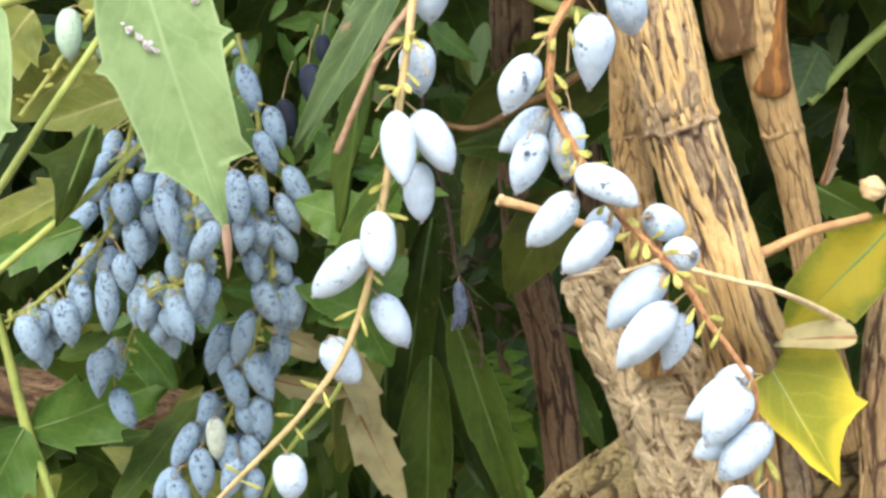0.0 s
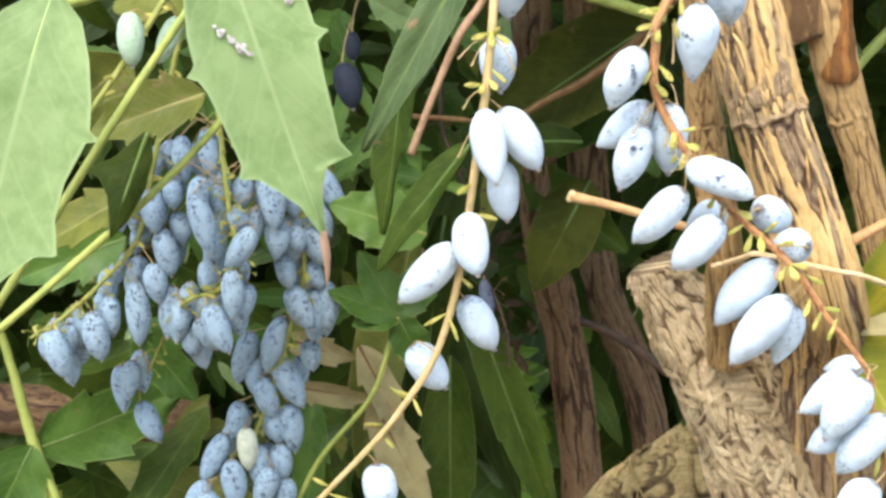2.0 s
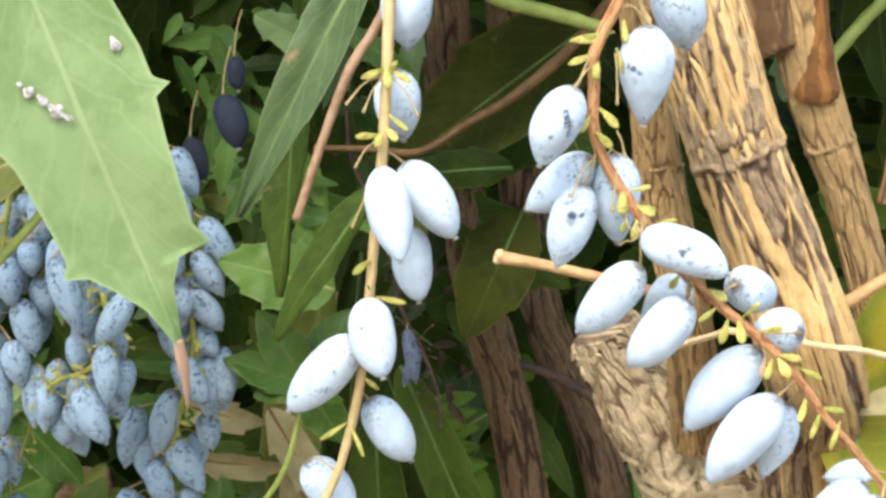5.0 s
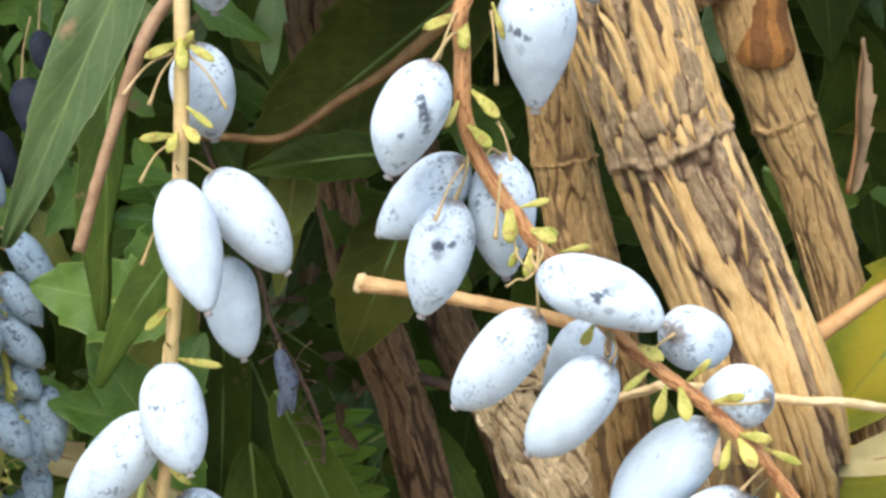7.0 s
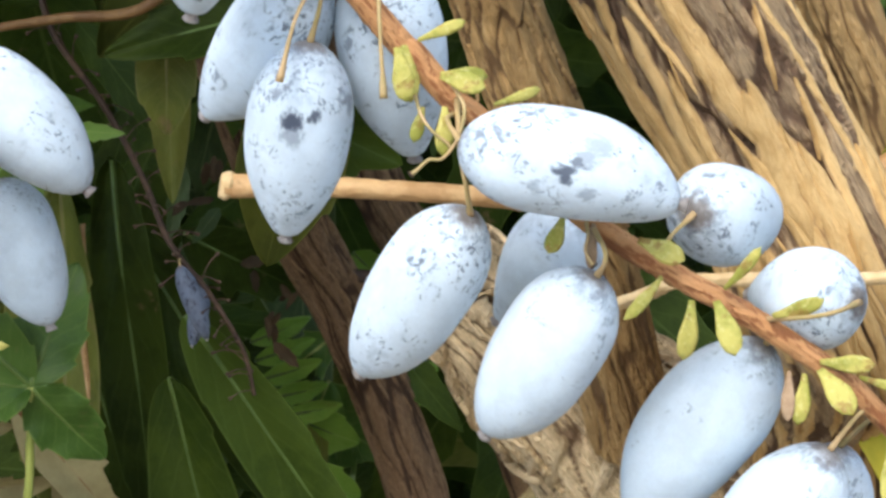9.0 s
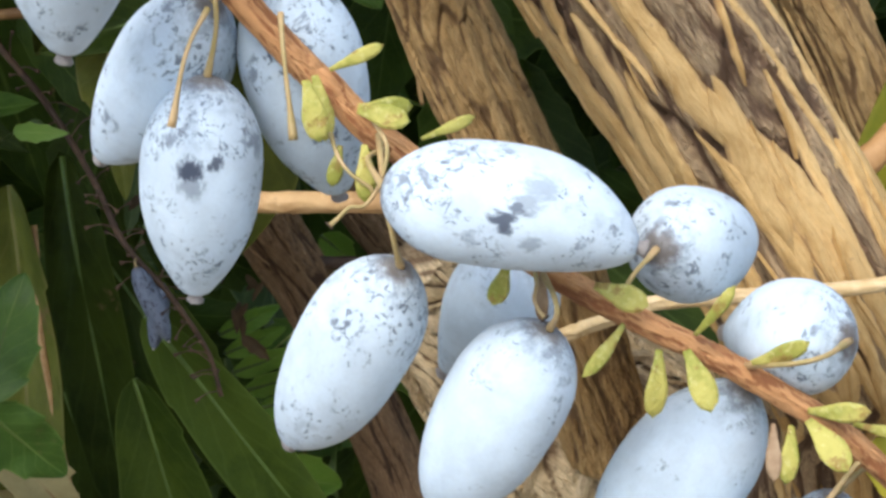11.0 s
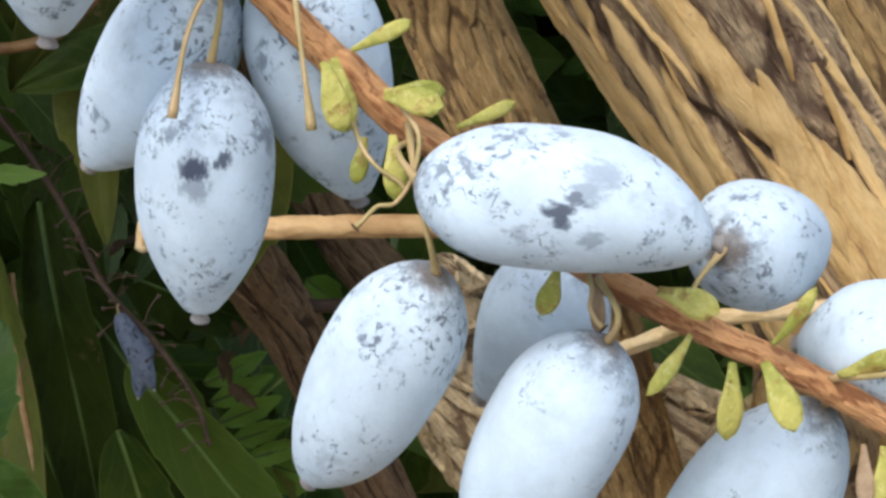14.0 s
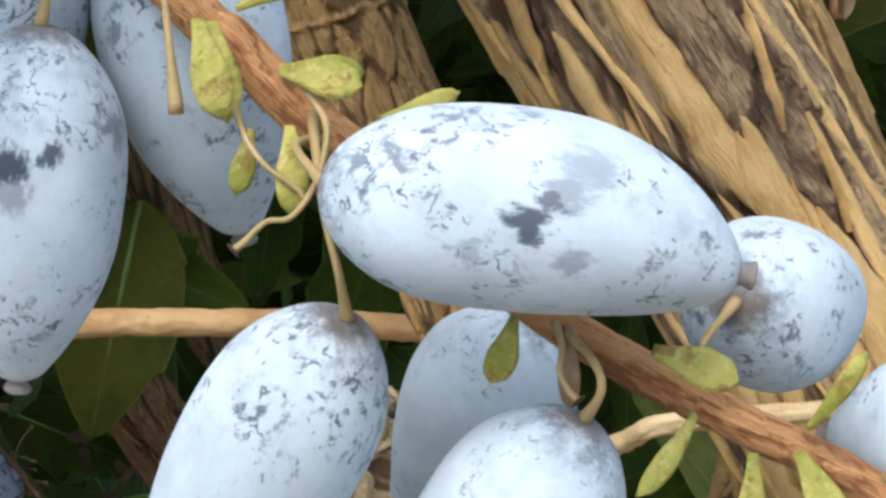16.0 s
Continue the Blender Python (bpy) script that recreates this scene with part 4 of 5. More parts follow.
stem("woody_stem", "dark lying limb with a pale broken end",
     ((-122.3, 368.0, -96.9), (-141.0, 370.0, -101.2), (-188.4, 375.0, -99.7), (-259.4, 380.0, -100.7)), (4.0, 9.0, 10.0, 10.5), 200, 80, 0.6, 18, 26.0, BARK_DARK, (), 0.6, (120, (0.8, 2.2), (10, 30), 0.5, 0.1, BARK_DARK))

# sheaths and scraps on the leaning stem
sheath = thing("leaf_sheath", (44.1, 80.0, 28.3), "dry tan and orange leaf sheath clasping the leaning stem", "leaf sheath")
part("clasp", bark_tube(((31.7, 86.0, 66.4), (35.2, 86.0, 54.1), (37.4, 86.0, 44.5), (39.0, 86.0, 38.0), (39.4, 86.0, 36.7)), (7.2, 7.2, 6.9, 6.4, 5.4), 160, 110, 0.35, 10, 31.0, grain=0.1), CLASP, sheath, "tan clasping sheath")
part("blade", bark_tube(((47.1, 82.0, 62.8), (47.1, 82.0, 53.2), (47.3, 82.2, 42.8), (47.3, 83.0, 35.3), (47.5, 83.8, 29.5), (47.6, 84.2, 28.1)), (1.5, 1.6, 2.2, 3.5, 4.6, 4.4), 160, 90, 0.22, 9, 33.0, grain=0.06), SHEATH, sheath, "glossy orange leaf stalk base")
leaf("brown dried curled leaf scrap against the leaning stem", (63.5, 90.0, 6.3), (68.7, 96.0, 31.5), 3.4, LEAF_SCRAP, 4, 0.6, 0.12, 0.9, 3.0, sharp=1.3, belly=0.30)

# dry twigs
stalk("dry_twig", "bare tan twig with a cut end across the stems", ((-17.3, 82.0, -3.8), (-9.2, 81.0, -5.2), (0.9, 80.0, -7.5), (12.4, 79.0, -10.5), (21.2, 78.0, -13.9)), (1.25, 1.05, 1.0, 1.0, 0.9), TWIG, "twig")
stalk("dry_twig", "pale straw-coloured twig crossing before the thick stem", ((9.4, 44.0, -18.1), (12.3, 43.0, -17.1), (15.3, 38.0, -15.5), (18.4, 35.5, -14.8), (33.5, 35.0, -17.5), (40.1, 36.5, -18.4), (47.4, 41.0, -20.2), (56.4, 52.0, -23.1), (64.6, 62.0, -26.3)), (0.5, 0.55, 0.56, 0.56, 0.6, 0.62, 0.7, 0.9), TWIG_STRAW, "twig")
part("cut_end", tube(((-17.8, 82.0, -3.5), (-16.2, 82.0, -4.1)), (1.2, 1.5, 1.15), 8, 14, 0.35), TWIG_STRAW, scene.objects["dry_twig"], "splintered cut end")
stalk("dry_twig", "thin brown hanging twig with a blunt end", ((-38.1, 60.0, 48.7), (-42.3, 61.0, 39.2), (-47.3, 62.0, 30.9), (-52.1, 63.0, 18.3), (-56.9, 64.0, 3.9)), (0.8, 0.95, 1.0, 0.85, 0.9), TWIG_PALE, "twig")
stalk("dry_twig", "orange-brown twig that joins the yellowing leaf", ((41.7, 50.0, -11.4), (45.0, 50.0, -9.6), (53.1, 52.0, -5.5), (67.9, 60.0, -1.1)), (1.5, 1.2, 1.1, 1.1), TWIG_ORANGE, "twig")
part("knob", tube(((66.9, 58.0, 3.0), (67.5, 58.0, 4.9), (68.1, 58.0, 7.1), (68.5, 58.0, 8.4)), (1.6, 2.6, 3.0, 1.8, 0.6), 24, 14, 0.35, 2.0), TWIG_STRAW, scene.objects["dry_twig.003"], "swollen pale end")
stalk("dry_twig", "thin orange-brown twig behind the berries", ((-51.0, 216.0, 20.5), (-36.0, 216.0, 20.3), (-21.7, 215.0, 19.6), (-8.3, 213.0, 27.6), (5.0, 211.0, 35.5), (19.7, 208.0, 48.5), (32.4, 205.0, 64.6)), (0.8, 1.0, 1.1, 1.6, 1.5), TWIG_SHADED, "twig")
stalk("dry_twig", "dark broken twig across the shaded stems", ((4.8, 285.0, -44.5), (24.9, 285.0, -50.2), (39.1, 285.0, -57.9), (49.4, 285.0, -65.7)), (1.3, 1.7, 1.9, 1.3), TWIG_DARK, "twig")

# ---- the raceme of large pale berries ----
front = raceme("drooping raceme of large pale blue berries on an orange stalk",
               ((-6.2, 9.0, 45.2), (-7.8, 9.0, 39.1), (-11.7, 9.0, 30.9), (-11.6, 10.0, 26.1), (-11.5, 11.0, 19.8), (-9.8, 12.0, 14.6), (-6.5, 12.0, 9.0), (-6.1, 11.5, 8.6), (-4.3, 11.0, 5.6), (-2.2, 10.5, 3.1),
                (1.1, 10.0, -1.4), (4.3, 9.0, -5.1), (8.3, 8.0, -8.7), (11.9, 7.0, -11.6), (15.2, 6.0, -14.6), (18.5, 5.5, -18.1), (24.1, 6.0, -25.5), (29.3, 7.0, -31.2), (34.4, 8.0, -37.7), (35.5, 9.0, -44.0), (38.4, 10.0, -53.1), (41.6, 11.0, -65.8)),
               (0.95, 0.9, 0.85, 0.8, 0.75, 0.6, 0.45), RACHIS, 220)
berry(front, (-5.1, 6.0, 2.9), (7.0, 0.8, -2.9), 6.85, BLOOM_LONG, 0.0, shape=BENT_BERRY)
berry(front, (-12.5, 13.0, 10.6), (-16.1, 17.0, -2.2), 7.2, BLOOM_SPOT, 0.0, shape=PLUMP_BERRY, way=((-10.9, 12.0, 16.4), (-11.4, 12.0, 13.3)))
berry(front, (-4.7, 7.8, -2.0), (-12.6, 17.0, -12.7), 7.0, BLOOM, 3.14, shape=ROUND_BERRY, way=((-4.0, 10.0, 5.3), (-4.9, 7.2, 2.1), (-5.0, 6.5, -0.2)))
berry(front, (2.6, 6.2, -7.3), (-5.3, 12.2, -17.6), 7.3, BLOOM_CLEAN, 3.14, shape=ROUND_BERRY, way=((3.2, 8.0, -4.5), (2.9, 5.0, -5.3), (2.7, 4.4, -6.2)))
berry(front, (4.8, 15.0, -4.7), (-1.7, 20.0, -11.6), 7.2, BLOOM_CLEAN)
berry(front, (10.4, 9.0, -5.0), (18.7, 19.0, -7.3), 7.2)
berry(front, (19.7, 5.0, -12.3), (14.8, 12.0, -11.9), 7.0, way=((13.5, 6.0, -12.4), (15.1, 3.0, -12.1), (17.0, 2.5, -12.0)))
berry(front, (15.0, 11.0, -15.2), (5.4, 18.5, -28.7), 8.2, BLOOM_CLEAN)
berry(front, (16.6, 6.0, -22.0), (7.5, 12.5, -36.1), 8.0, BLOOM_CLEAN)
berry(front, (20.1, 13.0, -24.2), (17.4, 17.0, -36.3), 6.6)
berry(front, (35.8, 16.0, -35.8), (28.7, 20.0, -37.4), 4.8)
berry(front, (32.1, 10.0, -36.6), (22.5, 14.0, -45.7), 7.0)
berry(front, (32.5, 4.0, -37.7), (25.6, 7.0, -49.9), 8.2)
berry(front, (31.9, 12.0, -47.6), (25.0, 16.0, -53.6), 6.2)
berry(front, (37.7, 6.0, -44.9), (29.8, 11.0, -57.0), 8.0)
berry(front, (36.1, 6.0, -58.2), (28.9, 10.0, -68.4), 8.2)
berry(front, (-15.3, 6.0, 25.3), (-19.9, 10.0, 13.6), 7.4, BLOOM_SCAR, 0.0)
berry(front, (-11.0, 15.0, 14.7), (-19.6, 24.6, 6.6), 7.2, BLOOM_BUSY)
berry(front, (-7.0, 15.0, 15.4), (-5.9, 20.0, 1.4), 7.6, BLOOM_BUSY)
berry(front, (-3.3, 9.0, 35.0), (-3.1, 14.0, 20.2), 8.6, BLOOM_MARK, 0.2, shape=SLIM_BERRY)
berry(front, (1.3, 14.0, 43.6), (5.8, 22.0, 32.7), 8.4)
berry(front, (-8.0, 9.0, 50.5), (-12.8, 9.0, 43.7), 7.5)
for start, end, width in (((-7.5, 9.0, 9.3), (-7.5, 8.5, 5.8), 1.45), ((-5.0, 9.0, 7.0), (-2.6, 7.5, 5.9), 1.35), ((-5.9, 10.0, 9.5), (-2.8, 9.0, 10.2), 0.8), ((-5.1, 9.0, 5.0), (-5.8, 8.0, 2.0), 1.2),
                          ((-6.3, 10.0, 5.2), (-7.3, 10.0, 3.0), 0.9), ((-1.8, 9.0, 4.6), (1.8, 10.0, 5.0), 0.7), ((1.3, 8.0, -3.4), (0.0, 8.0, -5.6), 1.2), ((5.7, 6.5, -5.6), (8.1, 5.0, -7.2), 1.5)):
    bract(front, start, end, width)
for start, end, width in (((7.0, 7.0, -8.4), (3.9, 5.5, -10.4), 0.9), ((8.5, 6.0, -10.1), (7.4, 5.9, -14.0), 1.35), ((9.8, 5.0, -10.3), (10.1, 3.3, -13.6), 1.6), ((10.8, 6.0, -9.8), (13.4, 5.0, -7.5), 0.8),
                          ((13.5, 5.0, -12.0), (16.3, 3.0, -11.3), 1.1), ((16.0, 4.5, -16.1), (16.9, 2.0, -18.7), 1.7), ((15.1, 5.0, -16.3), (13.9, 4.0, -19.3), 1.2), ((16.3, 5.0, -15.7), (19.2, 3.0, -16.2), 1.2)):
    bract(front, start, end, width)
for start, end, width in (((-11.7, 9.0, 29.9), (-11.7, 8.0, 26.4), 1.8), ((-10.8, 10.0, 22.2), (-8.0, 9.0, 19.2), 1.7), ((-11.3, 10.0, 18.5), (-9.0, 9.0, 16.1), 1.7), ((-12.2, 10.0, 21.1), (-14.0, 9.0, 18.3), 1.3), ((-6.7, 11.0, 9.3), (-7.0, 10.0, 5.7), 1.7), ((-4.8, 10.0, 7.1), (-1.7, 10.0, 6.4), 1.4),
                          ((-10.1, 9.0, 32.4), (-15.2, 8.0, 32.4), 1.3), ((-11.2, 9.0, 29.4), (-11.8, 8.0, 26.5), 1.4), ((-7.3, 9.0, 35.6), (-7.1, 8.0, 32.1), 1.3), ((-8.7, 9.0, 33.8), (-15.7, 8.0, 32.3), 1.2), ((-8.4, 9.0, 31.4), (-7.2, 9.0, 27.4), 0.9), ((-11.6, 9.0, 30.4), (-15.9, 8.0, 28.8), 1.4)):
    bract(front, start, end, 0.8 * width)
for start, end, width in (((20.8, 6.0, -22.5), (19.3, 4.0, -25.9), 1.6), ((23.0, 6.0, -24.0), (26.8, 5.0, -24.5), 1.3), ((36.8, 9.0, -49.7), (41.2, 8.0, -56.6), 1.8), ((37.4, 9.0, -50.8), (36.5, 8.0, -57.8), 1.4), ((23.3, 6.0, -24.1), (21.4, 5.0, -28.7), 1.3), ((19.3, 6.0, -17.6), (23.3, 5.0, -19.5), 1.2), ((26.3, 6.0, -26.1), (24.5, 5.0, -30.5), 1.2)):
    bract(front, start, end, 0.75 * width)
curled_pedicel(front, ((2.8, 8.0, -4.0), (2.5, 7.0, -4.8), (2.1, 6.6, -5.5), (2.2, 6.4, -6.2), (2.4, 6.2, -6.6)))
for start, end in (((-7.9, 10.0, 13.2), (-8.9, 9.0, 6.2)), ((-11.7, 11.0, 14.3), (-15.3, 9.5, 8.4)), ((-8.5, 9.0, 30.5), (-8.2, 9.0, 22.6)), ((-8.1, 10.0, 18.8), (-6.7, 10.0, 14.5)), ((-11.5, 9.0, 31.4), (-14.7, 7.0, 25.4))):
    bare_pedicel(front, start, end)
bract(front, (3.3, 8.0, -4.2), (2.3, 7.0, -7.0), 0.8, BRACT_DRY, 0.6)
bract(front, (14.1, 5.0, -15.9), (13.1, 4.0, -18.9), 0.9, BRACT_DRY, 0.5)
curled_pedicel(front, ((-4.3, 9.0, 6.3), (-4.0, 8.0, 4.7), (-4.9, 7.5, 2.9), (-6.0, 7.5, 1.9), (-6.8, 8.0, 1.9), (-7.7, 8.0, 1.4), (-8.1, 8.0, 1.2)))
curled_pedicel(front, ((-6.7, 10.0, 6.0), (-6.7, 9.0, 4.8), (-6.3, 8.2, 3.7), (-5.5, 8.0, 2.8), (-5.3, 8.0, 2.4)))

# ---- the second raceme of pale berries ----
second = raceme("hanging raceme of pale blue berries on a thin orange stalk",
                ((-40.3, 44.0, 48.8), (-41.0, 43.0, 41.9), (-41.5, 42.0, 29.5), (-42.3, 42.0, 16.0), (-43.8, 43.0, -0.9), (-45.1, 43.0, -14.5), (-46.9, 45.0, -28.3), (-50.6, 46.0, -41.1), (-56.6, 47.0, -51.6), (-62.1, 48.0, -59.4), (-75.3, 52.0, -75.2), (-84.0, 55.0, -86.9)),
                (1.05, 1.0, 0.9, 0.85, 0.75, 0.65, 0.5), RACHIS_TAN, 160)
berry(second, (-37.7, 46.0, 47.1), (-37.2, 50.0, 34.8), 9.0)
berry(second, (-39.9, 47.0, 30.5), (-38.0, 52.0, 18.6), 8.2, BLOOM_BUSY)
berry(second, (-43.0, 36.0, 13.6), (-39.8, 33.0, -2.2), 7.6, BLOOM_CLEAN)
berry(second, (-38.6, 43.0, 14.3), (-29.9, 42.4, 1.5), 8.1, BLOOM_BUSY)
berry(second, (-37.4, 49.5, 3.2), (-35.5, 48.8, -10.0), 7.2, BLOOM_CLEAN)
berry(second, (-45.4, 37.0, -8.6), (-42.8, 33.5, -21.6), 7.8, BLOOM_MARK, 0.0)
berry(second, (-46.9, 42.0, -15.8), (-58.2, 46.0, -28.6), 8.0, BLOOM_BUSY)
berry(second, (-44.3, 50.0, -27.4), (-36.8, 53.0, -38.8), 7.6)
berry(second, (-55.3, 52.0, -38.7), (-47.2, 54.0, -48.0), 8.0, BLOOM_BUSY)
berry(second, (-61.9, 50.0, -65.1), (-60.2, 52.0, -76.0), 7.6)
for start, end, width in (((-41.7, 41.0, 30.2), (-45.5, 39.0, 28.6), 1.9), ((-41.6, 41.0, 30.7), (-41.5, 39.0, 27.1), 2.3), ((-41.2, 41.0, 30.2), (-38.0, 39.0, 28.0), 1.7), ((-42.8, 41.0, 18.9), (-46.5, 39.0, 18.6), 1.8), ((-42.6, 41.0, 19.2), (-43.5, 39.0, 17.1), 2.0),
                          ((-41.7, 41.0, 20.1), (-40.2, 39.0, 18.2), 2.2), ((-41.3, 41.0, 22.4), (-38.5, 39.0, 19.9), 1.4), ((-43.8, 42.0, -8.8), (-39.0, 40.0, -9.7), 1.5), ((-44.5, 42.0, -2.4), (-47.1, 40.0, -4.5), 1.9), ((-41.6, 41.0, 29.2), (-40.2, 39.0, 31.1), 1.3)):
    bract(second, start, Vector(start).lerp(Vector(end), 1.1), 0.68 * width)
for start, end, width in (((-48.0, 45.0, -30.6), (-52.6, 43.0, -33.3), 1.3), ((-47.8, 45.0, -31.2), (-45.8, 43.0, -36.1), 1.2), ((-55.5, 47.0, -50.5), (-59.3, 45.0, -47.9), 1.2), ((-54.9, 47.0, -49.3), (-53.0, 45.0, -53.0), 1.2), ((-46.0, 44.0, -22.5), (-43.2, 43.0, -24.7), 1.2),
                          ((-61.0, 50.0, -56.3), (-64.7, 48.0, -56.3), 1.3), ((-61.6, 50.0, -57.6), (-58.6, 48.0, -61.0), 1.2), ((-71.7, 51.0, -70.8), (-75.4, 49.0, -68.9), 1.3), ((-72.2, 51.0, -72.2), (-67.4, 49.0, -73.4), 1.2), ((-53.7, 48.0, -49.7), (-58.1, 46.0, -48.5), 1.2)):
    bract(second, start, Vector(start).lerp(Vector(end), 1.1), 0.68 * width)
for start, end in (((-42.7, 41.0, 28.9), (-48.7, 38.0, 23.9)), ((-42.5, 41.0, 28.5), (-45.7, 39.0, 22.6)), ((-40.6, 41.0, 28.5), (-36.4, 38.0, 21.8)), ((-43.5, 41.0, 17.9), (-47.2, 38.0, 13.3)), ((-42.5, 42.0, 11.9), (-47.6, 41.0, 3.1))):
    bare_pedicel(second, start, end)

# ---- shaded racemes of blue berries ----
left = raceme("crowded raceme of blue berries on a yellow-green stalk", ((-120.9, 172.0, 41.5), (-124.1, 174.0, 22.8), (-128.1, 178.0, 0.5), (-132.0, 182.0, -20.5), (-143.5, 188.0, -35.6), (-155.5, 190.0, -47.2), (-164.4, 192.0, -53.3)), (0.8, 0.75, 0.65, 0.5), RACHIS_GREEN, 90)
middle = raceme("short raceme of blue berries on a yellow-green stalk", ((-112.2, 172.0, 38.8), (-108.6, 172.0, 12.0), (-105.1, 172.0, -11.5), (-101.4, 172.0, -27.4), (-108.2, 176.0, -35.8), (-118.5, 180.0, -41.1), (-131.6, 215.0, -65.4)), (0.8, 0.75, 0.65, 0.45), RACHIS_GREEN, 90)
right = raceme("long crowded raceme of blue berries in the shade", ((-98.1, 186.0, 41.4), (-90.4, 188.0, 17.7), (-86.0, 190.0, -8.2), (-83.0, 194.0, -31.1), (-88.2, 208.0, -54.0), (-93.6, 220.0, -74.2), (-100.3, 224.0, -92.2), (-112.2, 226.0, -114.4)), (0.8, 0.75, 0.7, 0.5), RACHIS_GREEN, 90)


def blue(owner, stem, tip, width, material=BLOOM_SHADED):
    short = (Vector(stem) + Vector((2, 3, 12)), Vector(stem) + Vector((0.6, 1, 6))) if material is BLOOM_RUBBED else None
    return berry(owner, stem, tip, 0.82 * width, material, way=short)


blue(right, (-96.5, 186.0, 32.4), (-90.1, 189.0, 17.4), 8.2)
blue(right, (-87.0, 187.0, 20.0), (-81.9, 190.0, 7.4), 8.0)
blue(right, (-89.5, 184.0, 12.0), (-83.4, 188.0, -0.5), 7.6)
blue(right, (-80.2, 185.0, 2.1), (-71.4, 188.0, -10.9), 8.4)
blue(right, (-83.6, 195.0, 23.1), (-80.2, 196.0, 11.5), 7.6, BLOOM_RUBBED)
blue(right, (-74.0, 166.0, 32.5), (-70.1, 166.0, 19.4), 9.6, BLOOM_RUBBED)
blue(right, (-71.6, 180.0, 42.8), (-70.6, 180.0, 34.3), 6.0, BLOOM_RUBBED)
blue(right, (-95.8, 190.0, 39.3), (-99.5, 190.0, 35.5), 6.0)
blue(right, (-96.8, 181.0, -1.3), (-93.2, 184.0, -16.1), 7.6)
blue(right, (-89.4, 184.0, -1.2), (-85.8, 186.0, -13.1), 8.2)
blue(right, (-82.4, 188.0, -6.7), (-75.2, 190.0, -18.1), 8.0)
blue(right, (-92.5, 182.0, -14.3), (-91.1, 184.0, -24.7), 7.6)
blue(right, (-84.0, 190.0, -16.5), (-75.7, 193.0, -27.3), 8.8)
blue(right, (-87.7, 186.0, -15.0), (-85.5, 189.0, -26.1), 7.4)
blue(right, (-82.1, 196.0, -26.1), (-77.4, 198.0, -34.8), 7.4)
blue(right, (-89.9, 188.0, -24.3), (-86.9, 192.0, -34.9), 7.6)
blue(left, (-132.4, 180.0, 2.3), (-141.5, 178.0, -8.7), 6.0)
blue(left, (-133.5, 176.0, -6.5), (-139.3, 176.0, -13.6), 7.0)
blue(left, (-135.9, 176.0, -13.6), (-142.6, 174.0, -24.1), 8.0)
blue(left, (-128.8, 176.0, -6.8), (-126.6, 178.0, -19.7), 9.0)
blue(left, (-125.4, 180.0, -17.9), (-121.9, 182.0, -32.2), 9.0)
blue(middle, (-122.6, 176.0, -3.4), (-121.5, 178.0, -12.1), 7.4)
blue(middle, (-113.1, 170.0, -1.9), (-114.7, 172.0, -14.8), 8.4)
blue(middle, (-115.0, 166.0, -6.9), (-109.4, 168.0, -24.8), 8.6)
blue(middle, (-109.9, 174.0, -4.2), (-106.9, 176.0, -14.2), 8.0)
blue(middle, (-104.6, 172.0, -11.4), (-100.5, 175.0, -18.3), 7.6)
blue(middle, (-96.9, 168.0, -16.4), (-104.9, 171.0, -28.8), 8.4)
blue(middle, (-120.9, 182.0, -12.7), (-119.1, 184.0, -23.0), 8.0)
blue(left, (-127.5, 180.0, -28.4), (-125.3, 182.0, -40.3), 8.6)
blue(left, (-132.6, 184.0, -34.2), (-131.1, 187.0, -53.5), 9.0)
blue(middle, (-121.8, 184.0, -34.8), (-122.7, 186.0, -50.9), 8.6)
blue(middle, (-115.9, 182.0, -33.5), (-118.0, 186.0, -47.5), 8.0)
blue(middle, (-103.5, 170.0, -28.6), (-102.7, 170.0, -43.0), 8.0)
blue(middle, (-110.9, 180.0, -26.8), (-111.2, 182.0, -36.6), 8.0)
blue(middle, (-110.2, 172.0, -39.5), (-103.2, 171.0, -53.3), 9.2)
blue(middle, (-113.4, 180.0, -44.1), (-107.9, 182.0, -53.4), 8.4)
blue(left, (-141.0, 190.0, -39.3), (-139.7, 192.0, -51.8), 7.6)
blue(left, (-145.8, 187.0, -44.0), (-142.4, 189.0, -58.8), 10.0)
blue(left, (-157.7, 187.0, -50.0), (-152.6, 189.0, -64.6), 9.6)
blue(left, (-153.2, 192.0, -48.2), (-152.8, 194.0, -58.3), 6.8)
blue(middle, (-134.4, 216.0, -57.7), (-132.7, 218.0, -71.4), 9.0)
blue(middle, (-140.7, 216.0, -62.9), (-138.8, 218.0, -78.0), 8.2)
blue(middle, (-134.4, 221.0, -74.9), (-127.8, 224.0, -88.1), 9.2)
blue(right, (-87.2, 194.0, -34.3), (-80.0, 198.0, -47.5), 9.6)
blue(right, (-79.7, 200.0, -34.7), (-79.7, 204.0, -51.6), 8.6)
blue(right, (-75.2, 206.0, -41.9), (-75.3, 208.0, -50.3), 6.4)
blue(right, (-88.7, 206.0, -44.4), (-93.9, 212.0, -62.6), 9.6)
blue(right, (-99.2, 218.0, -50.5), (-103.5, 223.0, -67.8), 9.4)
blue(right, (-90.8, 214.0, -58.1), (-81.9, 217.0, -74.2), 10.2)
blue(right, (-84.0, 220.0, -58.1), (-82.7, 222.0, -68.3), 8.2)
blue(right, (-96.0, 216.0, -65.0), (-91.0, 219.0, -78.0), 9.2)
blue(right, (-102.1, 220.0, -73.3), (-104.7, 223.0, -87.5), 8.6)
blue(right, (-91.9, 222.0, -75.2), (-89.0, 224.0, -87.5), 9.0)
